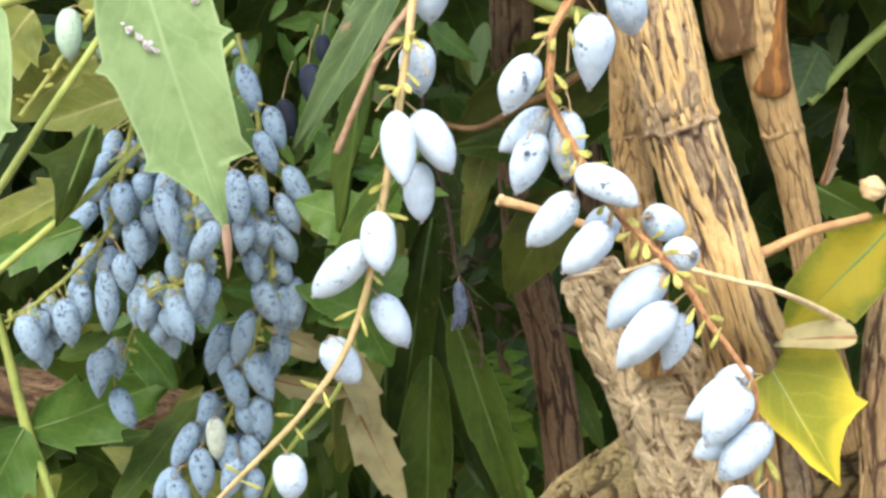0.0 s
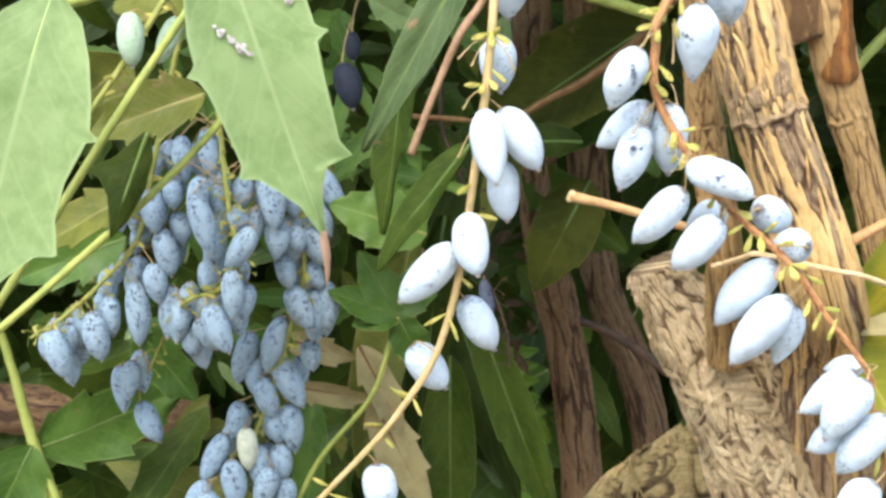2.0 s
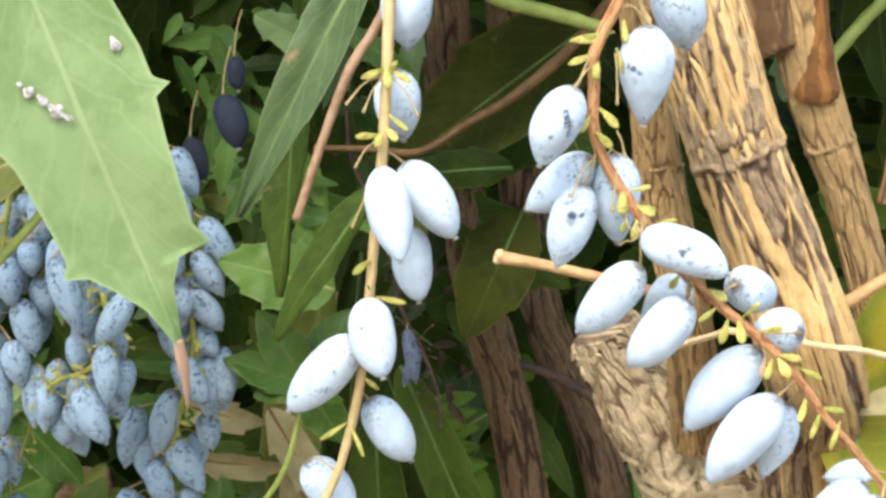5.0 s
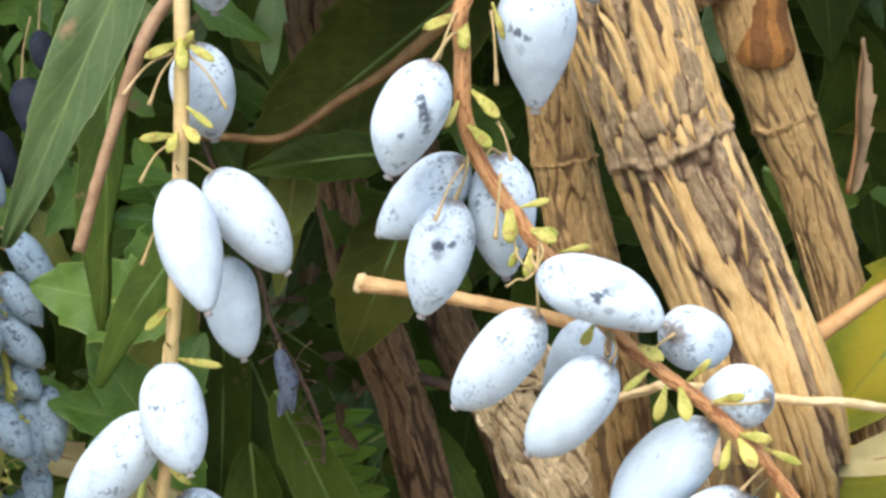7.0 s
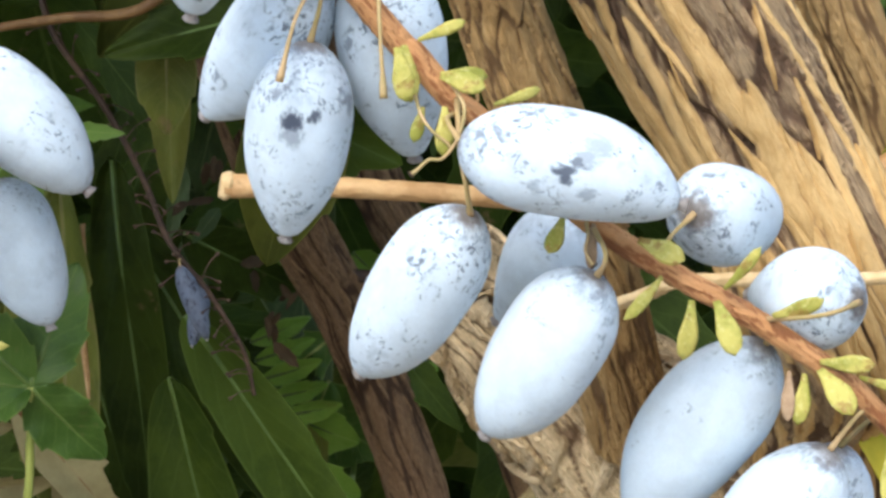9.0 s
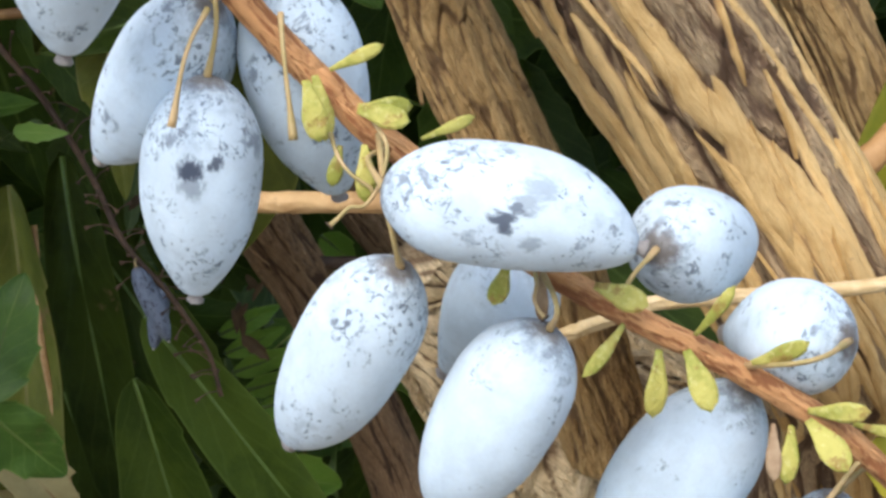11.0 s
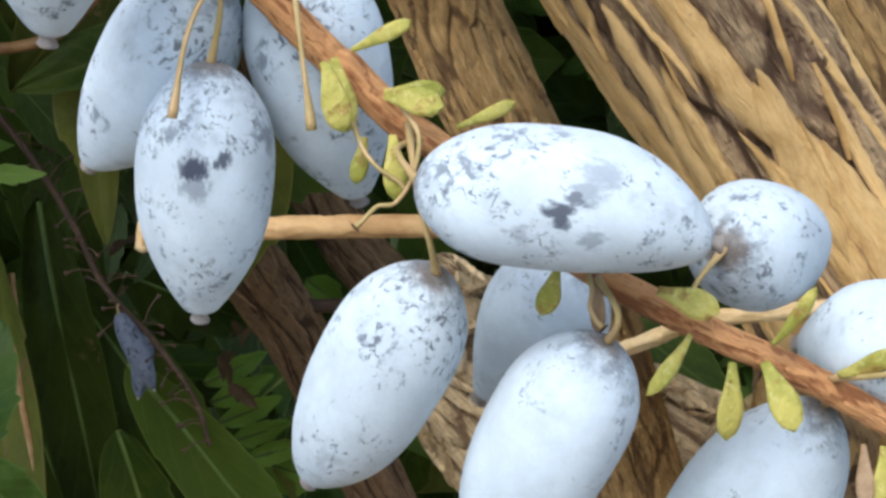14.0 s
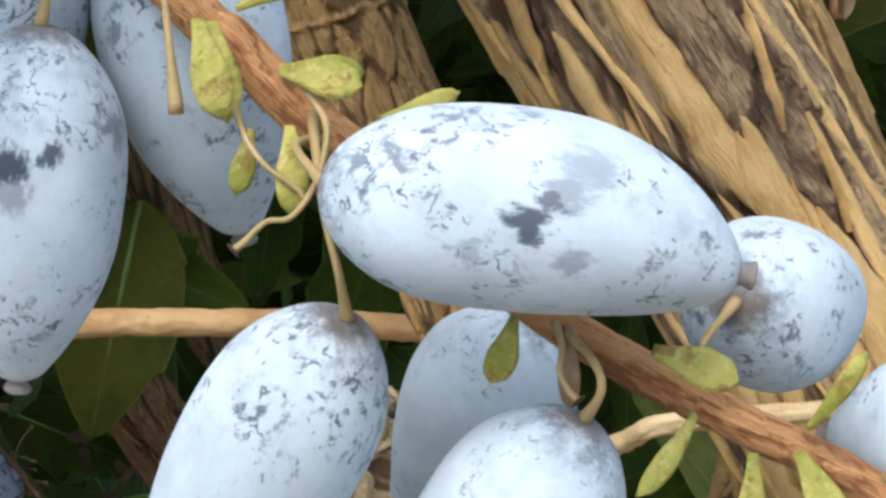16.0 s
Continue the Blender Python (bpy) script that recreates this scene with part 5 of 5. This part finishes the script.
blue(right, (-86.6, 220.0, -73.3), (-84.0, 223.0, -89.7), 9.6)
blue(right, (-99.8, 214.0, -81.0), (-98.4, 217.0, -95.1), 8.2, BLOOM_CREAM)
blue(right, (-106.2, 219.0, -84.0), (-113.0, 222.0, -100.1), 9.0)
blue(right, (-96.3, 219.0, -87.0), (-94.4, 221.0, -101.1), 8.8)
blue(right, (-89.2, 222.0, -86.9), (-87.3, 224.0, -99.5), 9.2)
blue(right, (-104.1, 215.0, -91.5), (-101.9, 217.0, -107.8), 9.8)
blue(right, (-111.1, 218.0, -99.3), (-118.0, 221.0, -112.0), 9.0)
blue(right, (-111.4, 213.0, -101.7), (-108.4, 216.0, -114.5), 9.4)
blue(right, (-90.8, 216.0, -93.6), (-94.7, 219.0, -108.3), 9.2)
blue(right, (-86.1, 222.0, -98.0), (-87.6, 224.0, -110.5), 9.2)
for stem_end, tip_end, width in (((-112.9, 176.0, 12.1), (-110.0, 177.0, -2.3), 8.4), ((-109.1, 178.0, 1.0), (-107.3, 179.0, -10.6), 8.0), ((-101.0, 177.0, -1.1), (-102.5, 178.0, -11.4), 8.0), ((-94.8, 174.0, -0.2), (-91.4, 175.0, -16.8), 9.4),
                                 ((-90.1, 180.0, -13.8), (-91.3, 181.0, -25.8), 8.4), ((-86.9, 184.0, -15.5), (-84.3, 186.0, -24.1), 7.6), ((-120.5, 178.0, 9.7), (-118.5, 179.0, -3.6), 8.0), ((-132.6, 184.0, 9.2), (-134.3, 184.0, -2.5), 7.0)):
    blue(middle, stem_end, tip_end, width)
for stem_end, tip_end, width in (((-117.1, 182.0, 7.9), (-113.5, 184.0, -2.8), 8.2), ((-125.1, 186.0, 8.5), (-121.5, 188.0, -2.2), 8.0), ((-130.9, 190.0, -6.2), (-125.6, 191.0, -17.1), 8.4), ((-104.3, 184.0, -9.6), (-101.3, 186.0, -19.8), 8.2), ((-86.2, 190.0, -12.1), (-89.3, 192.0, -23.2), 7.8), ((-78.6, 192.0, -3.4), (-73.8, 193.0, -10.5), 8.0)):
    blue(middle, stem_end, tip_end, width)
rnd = random.Random(12)
for owner in (left, middle, right):
    path = STALKS[owner]
    for k in range(34, 116, 5):
        away = Vector((rnd.uniform(-9, 9), rnd.uniform(5, 11), rnd.uniform(-6, 2)))
        size = Vector((rnd.uniform(-3.5, 3.5), rnd.uniform(-1, 3), -rnd.uniform(10, 12.5)))
        blue(owner, path[k] + away, path[k] + away + size, rnd.uniform(7.4, 8.6))
    for k in range(14, 118, 6):
        way = Vector((rnd.uniform(-1, 1), rnd.uniform(-1, 0.3), rnd.uniform(-0.6, 0.6))).normalized()
        bract(owner, path[k], path[k] + way * rnd.uniform(3.0, 4.6), 1.2)
        for _ in range(3):
            way = Vector((rnd.uniform(-1, 1), rnd.uniform(-1, 0.2), rnd.uniform(-0.7, 0.4))).normalized()
            start = path[k + rnd.randint(-3, 2)]
            bare_pedicel(owner, start, start + way * rnd.uniform(4, 7), False, 0.7, RACHIS_GREEN)

# ---- dried and unripe racemes ----
dry = raceme("dried brown raceme with shrivelled dark berries", ((-40.5, 246.0, 32.1), (-39.4, 246.0, 18.4), (-32.3, 245.0, 2.3), (-27.4, 244.0, -13.7), (-24.7, 243.0, -27.0), (-18.8, 242.0, -38.7), (-14.2, 242.0, -51.6), (-13.6, 243.0, -61.6)), (0.7, 0.6, 0.55, 0.4), TWIG_DARK, 70)
berry(dry, (-23.6, 240.0, -31.6), (-21.0, 241.0, -47.7), 4.4, BLOOM_SHRIVELLED)
berry(dry, (-19.5, 243.0, -36.3), (-24.2, 243.0, -48.8), 4.2, BLOOM_SHRIVELLED)
for k in range(16, 119, 2):
    way = Vector((rnd.uniform(-1, 1), rnd.uniform(-0.6, 0.4), rnd.uniform(-0.3, 0.5))).normalized()
    bare_pedicel(dry, STALKS[dry][k], STALKS[dry][k] + way * rnd.uniform(2.5, 7.5), True, 0.55)
unripe = raceme("raceme with pale unripe berries on a yellow-green stalk", ((-110.8, 66.0, 42.1), (-117.3, 66.0, 31.3), (-124.5, 67.0, 19.2), (-132.4, 68.0, 7.0)), (0.8, 0.75, 0.6), RACHIS_GREEN, 50)
berry(unripe, (-121.7, 63.0, 33.0), (-120.4, 63.0, 20.8), 6.2, BLOOM_GREEN)
berry(unripe, (-111.7, 70.0, 33.2), (-115.5, 72.0, 22.6), 4.6, BLOOM_GREEN)
for k in range(20, 118, 7):
    way = Vector((rnd.uniform(-1, 1), rnd.uniform(-1, 0.3), rnd.uniform(-0.5, 0.5))).normalized()
    bract(unripe, STALKS[unripe][k], STALKS[unripe][k] + way * rnd.uniform(2.4, 3.6), 0.9)

# ---- leaves in front ----
big = leaf("large pale green spiny leaf with a brown tip and bitten patches", (-101.5, 10.0, 51.5), (-75.3, 17.0, -14.4), 37.0, LEAF_PALE, 3, 0.0, 0.10, 0.08, 1.0,
           margins=(((0, 0.02), (0.12, 0.11), (0.274, 0.150), (0.36, 0.172), (0.44, 0.180), (0.465, 0.212), (0.48, 0.185), (0.52, 0.170), (0.665, 0.155), (0.74, 0.150), (0.777, 0.172), (0.785, 0.125), (0.83, 0.085), (0.90, 0.035), (1, 0.004)),
                    ((0, 0.02), (0.12, 0.11), (0.25, 0.150), (0.372, 0.168), (0.44, 0.168), (0.464, 0.200), (0.48, 0.160), (0.565, 0.147), (0.678, 0.136), (0.76, 0.128), (0.813, 0.150), (0.818, 0.072), (0.87, 0.040), (0.94, 0.02), (1, 0.006))))
part("dry_tip", tube(((-75.5, 17.0, -13.6), (-74.8, 17.0, -17.3), (-74.3, 17.5, -21.0), (-74.3, 18.0, -24.8)), (1.1, 1.25, 0.8, 0.15), 16, 10, 0.1, 1.0, 0.35), LEAF_DRY_TIP, big, "brown dried leaf tip")
for x0, x1, size in (((-97.6, 10.0, 24.8), (-96.4, 10.0, 23.5), 1.5), ((-95.5, 10.0, 23.8), (-94.2, 10.0, 22.3), 1.4), ((-94.0, 10.0, 22.5), (-92.1, 10.0, 20.4), 1.7), ((-97.0, 10.0, 24.9), (-96.1, 10.0, 24.4), 0.9), ((-92.9, 10.0, 22.4), (-91.9, 10.0, 21.7), 0.9), ((-92.1, 10.0, 20.9), (-90.4, 10.0, 20.2), 1.0), ((-98.6, 10.0, 25.6), (-97.8, 10.0, 25.0), 0.8), ((-84.7, 10.0, 32.6), (-83.7, 10.0, 30.4), 1.7)):
    bract(big, x0, x1, size, BITTEN, 0.0, 0.02, 0.05)
leaf("broad pale green spiny leaf in the open", (-132.9, 30.0, 33.2), (-148.0, 28.0, -33.5), 36.0, LEAF_PALE, 3, 0.0, 0.1, 0.10, 4.0,
     margins=(((0, 0.02), (0.1, 0.12), (0.3, 0.20), (0.5, 0.22), (0.7, 0.2), (0.85, 0.1), (1, 0)),
              ((0, 0.02), (0.07, 0.11), (0.18, 0.165), (0.30, 0.205), (0.38, 0.222), (0.405, 0.262), (0.415, 0.222), (0.55, 0.19), (0.66, 0.19), (0.77, 0.225), (0.785, 0.16), (0.86, 0.10), (1, 0))))

# ---- leaves round the stems ----
leaf("yellow leaf with long spines, green at its heart", (44.3, 66.0, -31.9), (67.2, 62.0, -64.8), 34.0, LEAF_YELLOW, 2, 0.0, 0.06, 0.10, 9.0,
     margins=(((0, 0.03), (0.1, 0.14), (0.3, 0.20), (0.5, 0.17), (0.64, 0.12), (0.8, 0.09), (0.92, 0.03), (1, 0)),
              ((0, 0.03), (0.06, 0.18), (0.16, 0.30), (0.31, 0.385), (0.45, 0.365), (0.58, 0.345), (0.655, 0.385), (0.672, 0.30), (0.72, 0.20), (0.82, 0.10), (0.94, 0.03), (1, 0))))
leaf("yellowing green leaf with brown spots", (80.5, 80.0, -1.0), (56.0, 88.0, -32.5), 23.0, LEAF_TURNING, 2, 0.2, 0.05, 0.2, 10.0, sharp=0.7)
leaf("dry tan leaf base curled round the twig", (67.0, 58.0, -29.0), (44.5, 60.0, -32.6), 7.5, LEAF_DRY, 0, 0.5, 0.15, 0.6, 12.0, belly=0.3)

# ---- leaves behind ----
leaf("long narrow grey-green hanging leaf", (-40.1, 72.0, 59.9), (-67.7, 75.0, 4.3), 10.5, LEAF_GREY, 2, 0.3, 0.1, 0.25, 7.0, sharp=0.3)
leaf("dark green folded spiny leaf", (-120.0, 92.0, 7.0), (-128.3, 94.0, -19.4), 18.0, LEAF_GREEN_SHADED, 2, 0.0, 0.1, -0.3, 8.0,
     margins=(((0, 0.03), (0.15, 0.12), (0.3, 0.20), (0.43, 0.34), (0.47, 0.52), (0.53, 0.27), (0.65, 0.15), (0.85, 0.06), (1, 0)), ((0, 0.03), (0.2, 0.12), (0.5, 0.14), (0.8, 0.09), (1, 0))))
leaf("olive leaf with spines and brown blotches", (-106.8, 95.0, 17.1), (-134.5, 98.0, 6.3), 19.0, LEAF_OLIVE, 3, 0.3, 0.1, 0.3, 11.0)
leaf("olive leaf on a yellow-green stalk", (-125.4, 105.0, -9.3), (-150.1, 108.0, -23.8), 16.0, LEAF_OLIVE, 2, 0.6, 0.1, 0.3, 13.0)
leaf("light green leaf in the shade", (-129.0, 130.0, -20.0), (-157.9, 135.0, -32.6), 18.0, LEAF_MID, 3, 0.2, 0.1, 0.3, 14.0)
leaf("yellowish olive leaf behind the stalks", (-144.2, 120.0, 37.0), (-157.0, 122.0, 18.0), 26.0, LEAF_OLIVE, 3, 0.2, 0.1, 0.2, 15.0)
leaf("yellowish olive leaf behind the stalks", (-110.1, 130.0, 52.5), (-135.1, 132.0, 40.8), 24.0, LEAF_OLIVE, 3, 0.4, 0.1, 0.2, 16.0)
leaf("yellowish olive leaf behind the stalks", (-131.0, 140.0, 27.8), (-153.4, 140.0, 8.6), 24.0, LEAF_OLIVE, 3, -0.2, 0.1, 0.2, 17.0)
stalk("leaf_stalk", "smooth yellow-green leaf stalk", ((-102.2, 56.0, 42.6), (-108.0, 56.0, 33.3), (-120.9, 58.0, 12.3), (-135.1, 60.0, -12.2), (-148.3, 62.0, -34.2), (-157.0, 64.0, -47.8)), (0.9, 0.95, 1.0, 1.0, 1.1), STALK_GREEN)
stalk("leaf_stalk", "smooth yellow-green leaf stalk", ((-86.6, 96.0, 31.1), (-102.5, 98.0, 11.2), (-118.9, 100.0, -7.5), (-137.6, 102.0, -25.8), (-156.8, 104.0, -44.2)), (0.9, 0.95, 1.0, 1.0), STALK_GREEN)
stalk("leaf_stalk", "thick yellow-green leaf stalk", ((-102.3, 84.0, 53.4), (-119.4, 84.0, 44.1), (-131.7, 85.0, 39.5), (-150.2, 86.0, 32.9)), (1.5, 1.6, 1.7, 1.7), STALK_GREEN)
stalk("leaf_stalk", "thin pale green stem with a leaf node", ((-200.5, 290.0, -45.6), (-192.3, 295.0, -66.2), (-181.4, 300.0, -102.9), (-175.1, 300.0, -116.3), (-167.8, 300.0, -134.9)), (1.5, 1.7, 2.2, 1.7, 1.7), STALK_GREEN)
leaf("green spiny leaf on the thin stem", (-180.3, 302.0, -104.2), (-126.9, 300.0, -79.4), 33.0, LEAF_MID, 3, 0.3, 0.05, 0.15, 18.0, sharp=0.85)
leaf("green spiny leaf on the thin stem", (-181.5, 298.0, -102.6), (-200.7, 296.0, -144.3), 32.0, LEAF_MID, 3, -0.2, 0.05, 0.15, 19.0, sharp=0.85)
leaf("dark green spiny leaf in the shade", (-185.8, 330.0, -79.7), (-136.4, 335.0, -73.0), 30.0, LEAF_GREEN, 3, 0.5, 0.05, 0.2, 20.0)
leaf("green spiny leaf in the shade", (-139.7, 250.0, -53.7), (-119.2, 252.0, -78.0), 22.0, LEAF_MID, 3, 0.2, 0.05, 0.2, 21.0)
leaf("dried olive-tan leaf hanging in the shade", (-90.9, 262.0, -55.7), (-65.3, 266.0, -63.0), 12.5, LEAF_DRY, 2, 0.2, 0.2, 0.3, 22.0)
leaf("dried olive-tan leaf hanging in the shade", (-87.0, 262.0, -72.4), (-58.4, 268.0, -76.9), 12.5, LEAF_DRY, 2, 0.5, 0.1, 0.4, 23.0)
leaf("dried olive-tan leaf hanging in the shade", (-64.0, 266.0, -58.1), (-47.5, 270.0, -90.3), 15.0, LEAF_DRY, 2, -0.3, 0.2, 0.3, 24.0)
leaf("dried olive-tan leaf with spines", (-58.8, 272.0, -77.0), (-36.4, 275.0, -116.1), 20.0, LEAF_DRY, 3, 0.1, 0.1, 0.2, 25.0)
for tip, width, roll, seed in (((-75.2, 196.0, -35.5), 11.5, 0.3, 26.0), ((-66.2, 198.0, -22.7), 13.5, 0.1, 27.0), ((-41.1, 204.0, -23.1), 14.0, -0.2, 28.0), ((-67.5, 199.0, -45.9), 10.0, 0.6, 29.0), ((-43.4, 204.0, -59.2), 13.5, 0.2, 30.0)):
    leaf("green leaflet of a fan of leaflets", (-53.4, 201.0, -42.9), tip, width, LEAF_MID, 3, roll, 0.1, 0.2, seed, sharp=0.5)
stalk("leaf_stalk", "green stalk below a fan of leaflets", ((-53.4, 201.0, -42.9), (-55.5, 204.0, -52.7), (-60.7, 208.0, -69.7), (-75.1, 222.0, -90.7), (-83.5, 230.0, -109.4)), (0.8, 0.8, 0.85, 0.9), STALK_GREEN)
leaf("green spiny leaf with worm-eaten edge", (-46.5, 180.0, -16.4), (-75.6, 178.0, -8.5), 21.0, LEAF_LIGHT, 4, 0.2, 0.05, 0.15, 31.0, sharp=0.7)
leaf("bright yellow-green leaf in the gap", (-66.6, 187.0, 53.7), (-47.4, 190.0, 45.4), 11.0, LEAF_PALE, 3, 0.4, 0.1, 0.2, 32.0)
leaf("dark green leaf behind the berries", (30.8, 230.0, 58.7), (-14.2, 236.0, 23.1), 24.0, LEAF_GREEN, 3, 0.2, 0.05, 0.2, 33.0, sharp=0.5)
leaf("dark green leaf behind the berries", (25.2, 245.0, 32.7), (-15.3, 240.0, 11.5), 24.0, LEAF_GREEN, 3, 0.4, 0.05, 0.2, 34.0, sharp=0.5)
leaf("broad dark leaf across the shaded stems", (31.4, 226.0, 58.6), (-30.9, 222.0, 12.6), 34.0, LEAF_OLIVE_SHADED, 3, 0.1, 0.05, 0.25, 61.0, sharp=0.5)
leaf("grey-green leaf behind the berries, darkened as if shaded", (4.4, 218.0, 15.2), (-29.7, 216.0, 12.6), 13.0, LEAF_GREEN_SHADED, 2, 0.3, 0.1, 0.3, 62.0, sharp=0.6)
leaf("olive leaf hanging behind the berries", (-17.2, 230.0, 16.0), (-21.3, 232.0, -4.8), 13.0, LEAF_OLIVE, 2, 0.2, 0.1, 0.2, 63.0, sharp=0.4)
leaf("dark leaf added over the stem in place of its shadow", (10.6, 238.0, 3.0), (-6.5, 240.0, -34.9), 24.0, LEAF_OLIVE_SHADED, 2, 0.2, 0.05, 0.2, 65.0, sharp=0.4)
leaf("dark olive leaf hanging in the shade", (-16.0, 262.0, 17.1), (-22.6, 262.0, -20.9), 9.0, LEAF_OLIVE, 1, 0.2, 0.05, 0.2, 66.0, sharp=0.3)
for base, tip, width, seed in (((-9.6, 322.0, -64.9), (6.9, 326.0, -62.4), 6.0, 71.0), ((-9.3, 322.0, -70.0), (7.0, 326.0, -68.2), 6.0, 72.0), ((-8.4, 322.0, -75.1), (7.8, 326.0, -74.1), 6.5, 73.0), ((-6.9, 322.0, -80.3), (8.2, 326.0, -80.7), 6.5, 74.0), ((-4.6, 322.0, -85.6), (11.1, 326.0, -86.8), 6.5, 75.0),
                               ((21.5, 345.0, -77.3), (33.1, 347.0, -87.4), 9.0, 76.0), ((22.9, 345.0, -88.2), (35.5, 347.0, -95.7), 9.0, 77.0), ((23.2, 350.0, -51.3), (30.3, 352.0, -61.0), 10.0, 78.0), ((-2.7, 330.0, -87.9), (14.0, 332.0, -99.3), 14.0, 79.0), ((-6.3, 325.0, -102.1), (11.4, 327.0, -112.2), 16.0, 80.0), ((27.9, 345.0, -84.4), (40.6, 346.0, -87.2), 9.0, 81.0), ((-0.9, 322.0, -114.6), (16.6, 324.0, -123.7), 14.0, 82.0)):
    leaf("green leaflet low in the shrub, coloured as if sunlit", base, tip, width, LEAF_SUNLIT, 2, 0.2, 0.1, 0.2, seed, sharp=0.5)
leaf("green leaf between the stems, darkened as if shaded", (68.4, 300.0, 37.2), (76.9, 302.0, 2.8), 24.0, LEAF_GREEN_SHADED, 3, 0.1, 0.05, 0.2, 64.0)
leaf("dark green leaf behind the berries", (-10.4, 250.0, 6.2), (26.1, 252.0, -20.8), 24.0, LEAF_GREEN, 3, 0.2, 0.05, 0.2, 35.0)
leaf("long dark green hanging leaf", (-54.1, 150.0, 36.1), (-60.3, 155.0, -16.4), 15.0, LEAF_GREEN, 2, 0.9, 0.1, 0.3, 36.0, sharp=0.4)
leaf("long dark green hanging leaf", (-37.9, 140.0, 9.6), (-61.6, 150.0, -26.6), 12.0, LEAF_GREEN, 2, 0.8, 0.1, 0.3, 37.0, sharp=0.4)
leaf("long dark green hanging leaf", (-30.7, 282.0, -62.1), (-26.8, 286.0, -137.6), 22.0, LEAF_GREEN, 2, 0.3, 0.05, 0.3, 41.0, sharp=0.5)
leaf("grey-green leaf hanging in the shade", (-24.4, 255.0, -44.4), (8.8, 260.0, -120.1), 16.0, LEAF_GREEN, 3, 0.2, 0.05, 0.25, 42.0, sharp=0.4)
leaf("green leaf low in the shrub", (-79.0, 275.0, -78.5), (-80.4, 280.0, -126.5), 18.0, LEAF_MID, 3, 0.4, 0.05, 0.25, 43.0)
leaf("light green leaf low in the shrub", (12.4, 350.0, -98.3), (-16.2, 345.0, -126.8), 30.0, LEAF_LIGHT, 3, 0.1, 0.05, 0.2, 44.0)
leaf("light green leaf low in the shrub", (-1.3, 360.0, -86.4), (24.6, 365.0, -114.0), 26.0, LEAF_LIGHT, 3, 0.1, 0.05, 0.2, 45.0)
leaf("grey-green leaf beside the leaning stem", (84.0, 200.0, 51.7), (76.6, 200.0, 33.2), 18.0, LEAF_GREY, 2, 0.2, 0.05, 0.2, 47.0)
leaf("grey-green leaf beside the leaning stem", (92.1, 210.0, 47.8), (71.0, 205.0, 47.5), 18.0, LEAF_GREY, 2, 0.6, 0.05, 0.2, 48.0)
leaf("grey-green leaf beside the leaning stem", (83.6, 190.0, 8.6), (106.1, 192.0, -0.3), 16.0, LEAF_GREEN, 2, 0.2, 0.05, 0.2, 49.0)
leaf("green leaf between the stems", (25.4, 260.0, 32.7), (37.8, 262.0, 5.7), 18.0, LEAF_LIGHT, 2, 0.2, 0.05, 0.2, 50.0)
leaf("pale grey-green leaf in the gap", (-21.3, 230.0, 55.7), (-23.4, 232.0, 34.9), 9.0, LEAF_PALE, 1, 0.5, 0.05, 0.3, 51.0)
stalk("leaf_stalk", "green leaf stalk across the stems", ((-23.3, 150.0, 62.3), (-8.1, 150.0, 54.6), (4.5, 152.0, 51.5), (17.2, 154.0, 48.3)), (2.0, 1.9, 1.8, 1.6), STALK_GREEN)
stalk("leaf_stalk", "green leaf stalk beside the leaning stem", ((81.9, 200.0, 35.3), (96.6, 200.0, 52.6), (115.4, 200.0, 71.8)), (1.8, 1.8, 1.8), STALK_GREEN)
leaf("long olive hanging leaf with a dry brown edge", (-46.0, 281.0, -14.0), (-61.0, 286.0, -108.0), 25.0, LEAF_OLIVE, 2, 0.5, 0.05, 0.45, 38.0, sharp=0.5)
stalk("dry_twig", "thin dry brown leaf edge hanging in the shade", ((-42.9, 279.0, -23.3), (-45.3, 277.0, -37.0), (-47.9, 276.0, -51.6), (-49.9, 276.0, -87.7)), (0.6, 0.75, 0.75, 0.4), TWIG, "twig")
leaf("long grey-green leaf hanging in the shade", (-34.2, 292.0, -11.3), (-41.9, 296.0, -109.6), 16.0, LEAF_GREEN_SHADED, 2, 0.2, 0.05, 0.2, 39.0, sharp=0.3)
leaf("long green leaf hanging in the shade, darkened to suit", (-35.2, 305.0, -26.8), (-1.1, 300.0, -118.2), 20.0, LEAF_GREEN_SHADED, 3, 0.2, 0.05, 0.2, 40.0, sharp=0.3)
leaf("long green leaf hanging in the shade, darkened to suit", (-49.4, 310.0, -57.6), (-43.0, 310.0, -116.8), 18.0, LEAF_GREEN_SHADED, 2, 0.2, 0.05, 0.2, 52.0, sharp=0.3)
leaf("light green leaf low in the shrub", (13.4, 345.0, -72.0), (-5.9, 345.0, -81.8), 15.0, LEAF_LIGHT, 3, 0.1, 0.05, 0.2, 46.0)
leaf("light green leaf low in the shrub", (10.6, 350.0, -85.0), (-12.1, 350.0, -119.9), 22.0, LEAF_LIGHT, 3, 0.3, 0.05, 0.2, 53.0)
leaf("dark green leaf deep in the shrub", (-21.0, 330.0, -35.2), (7.0, 335.0, -56.8), 22.0, LEAF_GREEN_SHADED, 3, 0.3, 0.05, 0.2, 54.0)
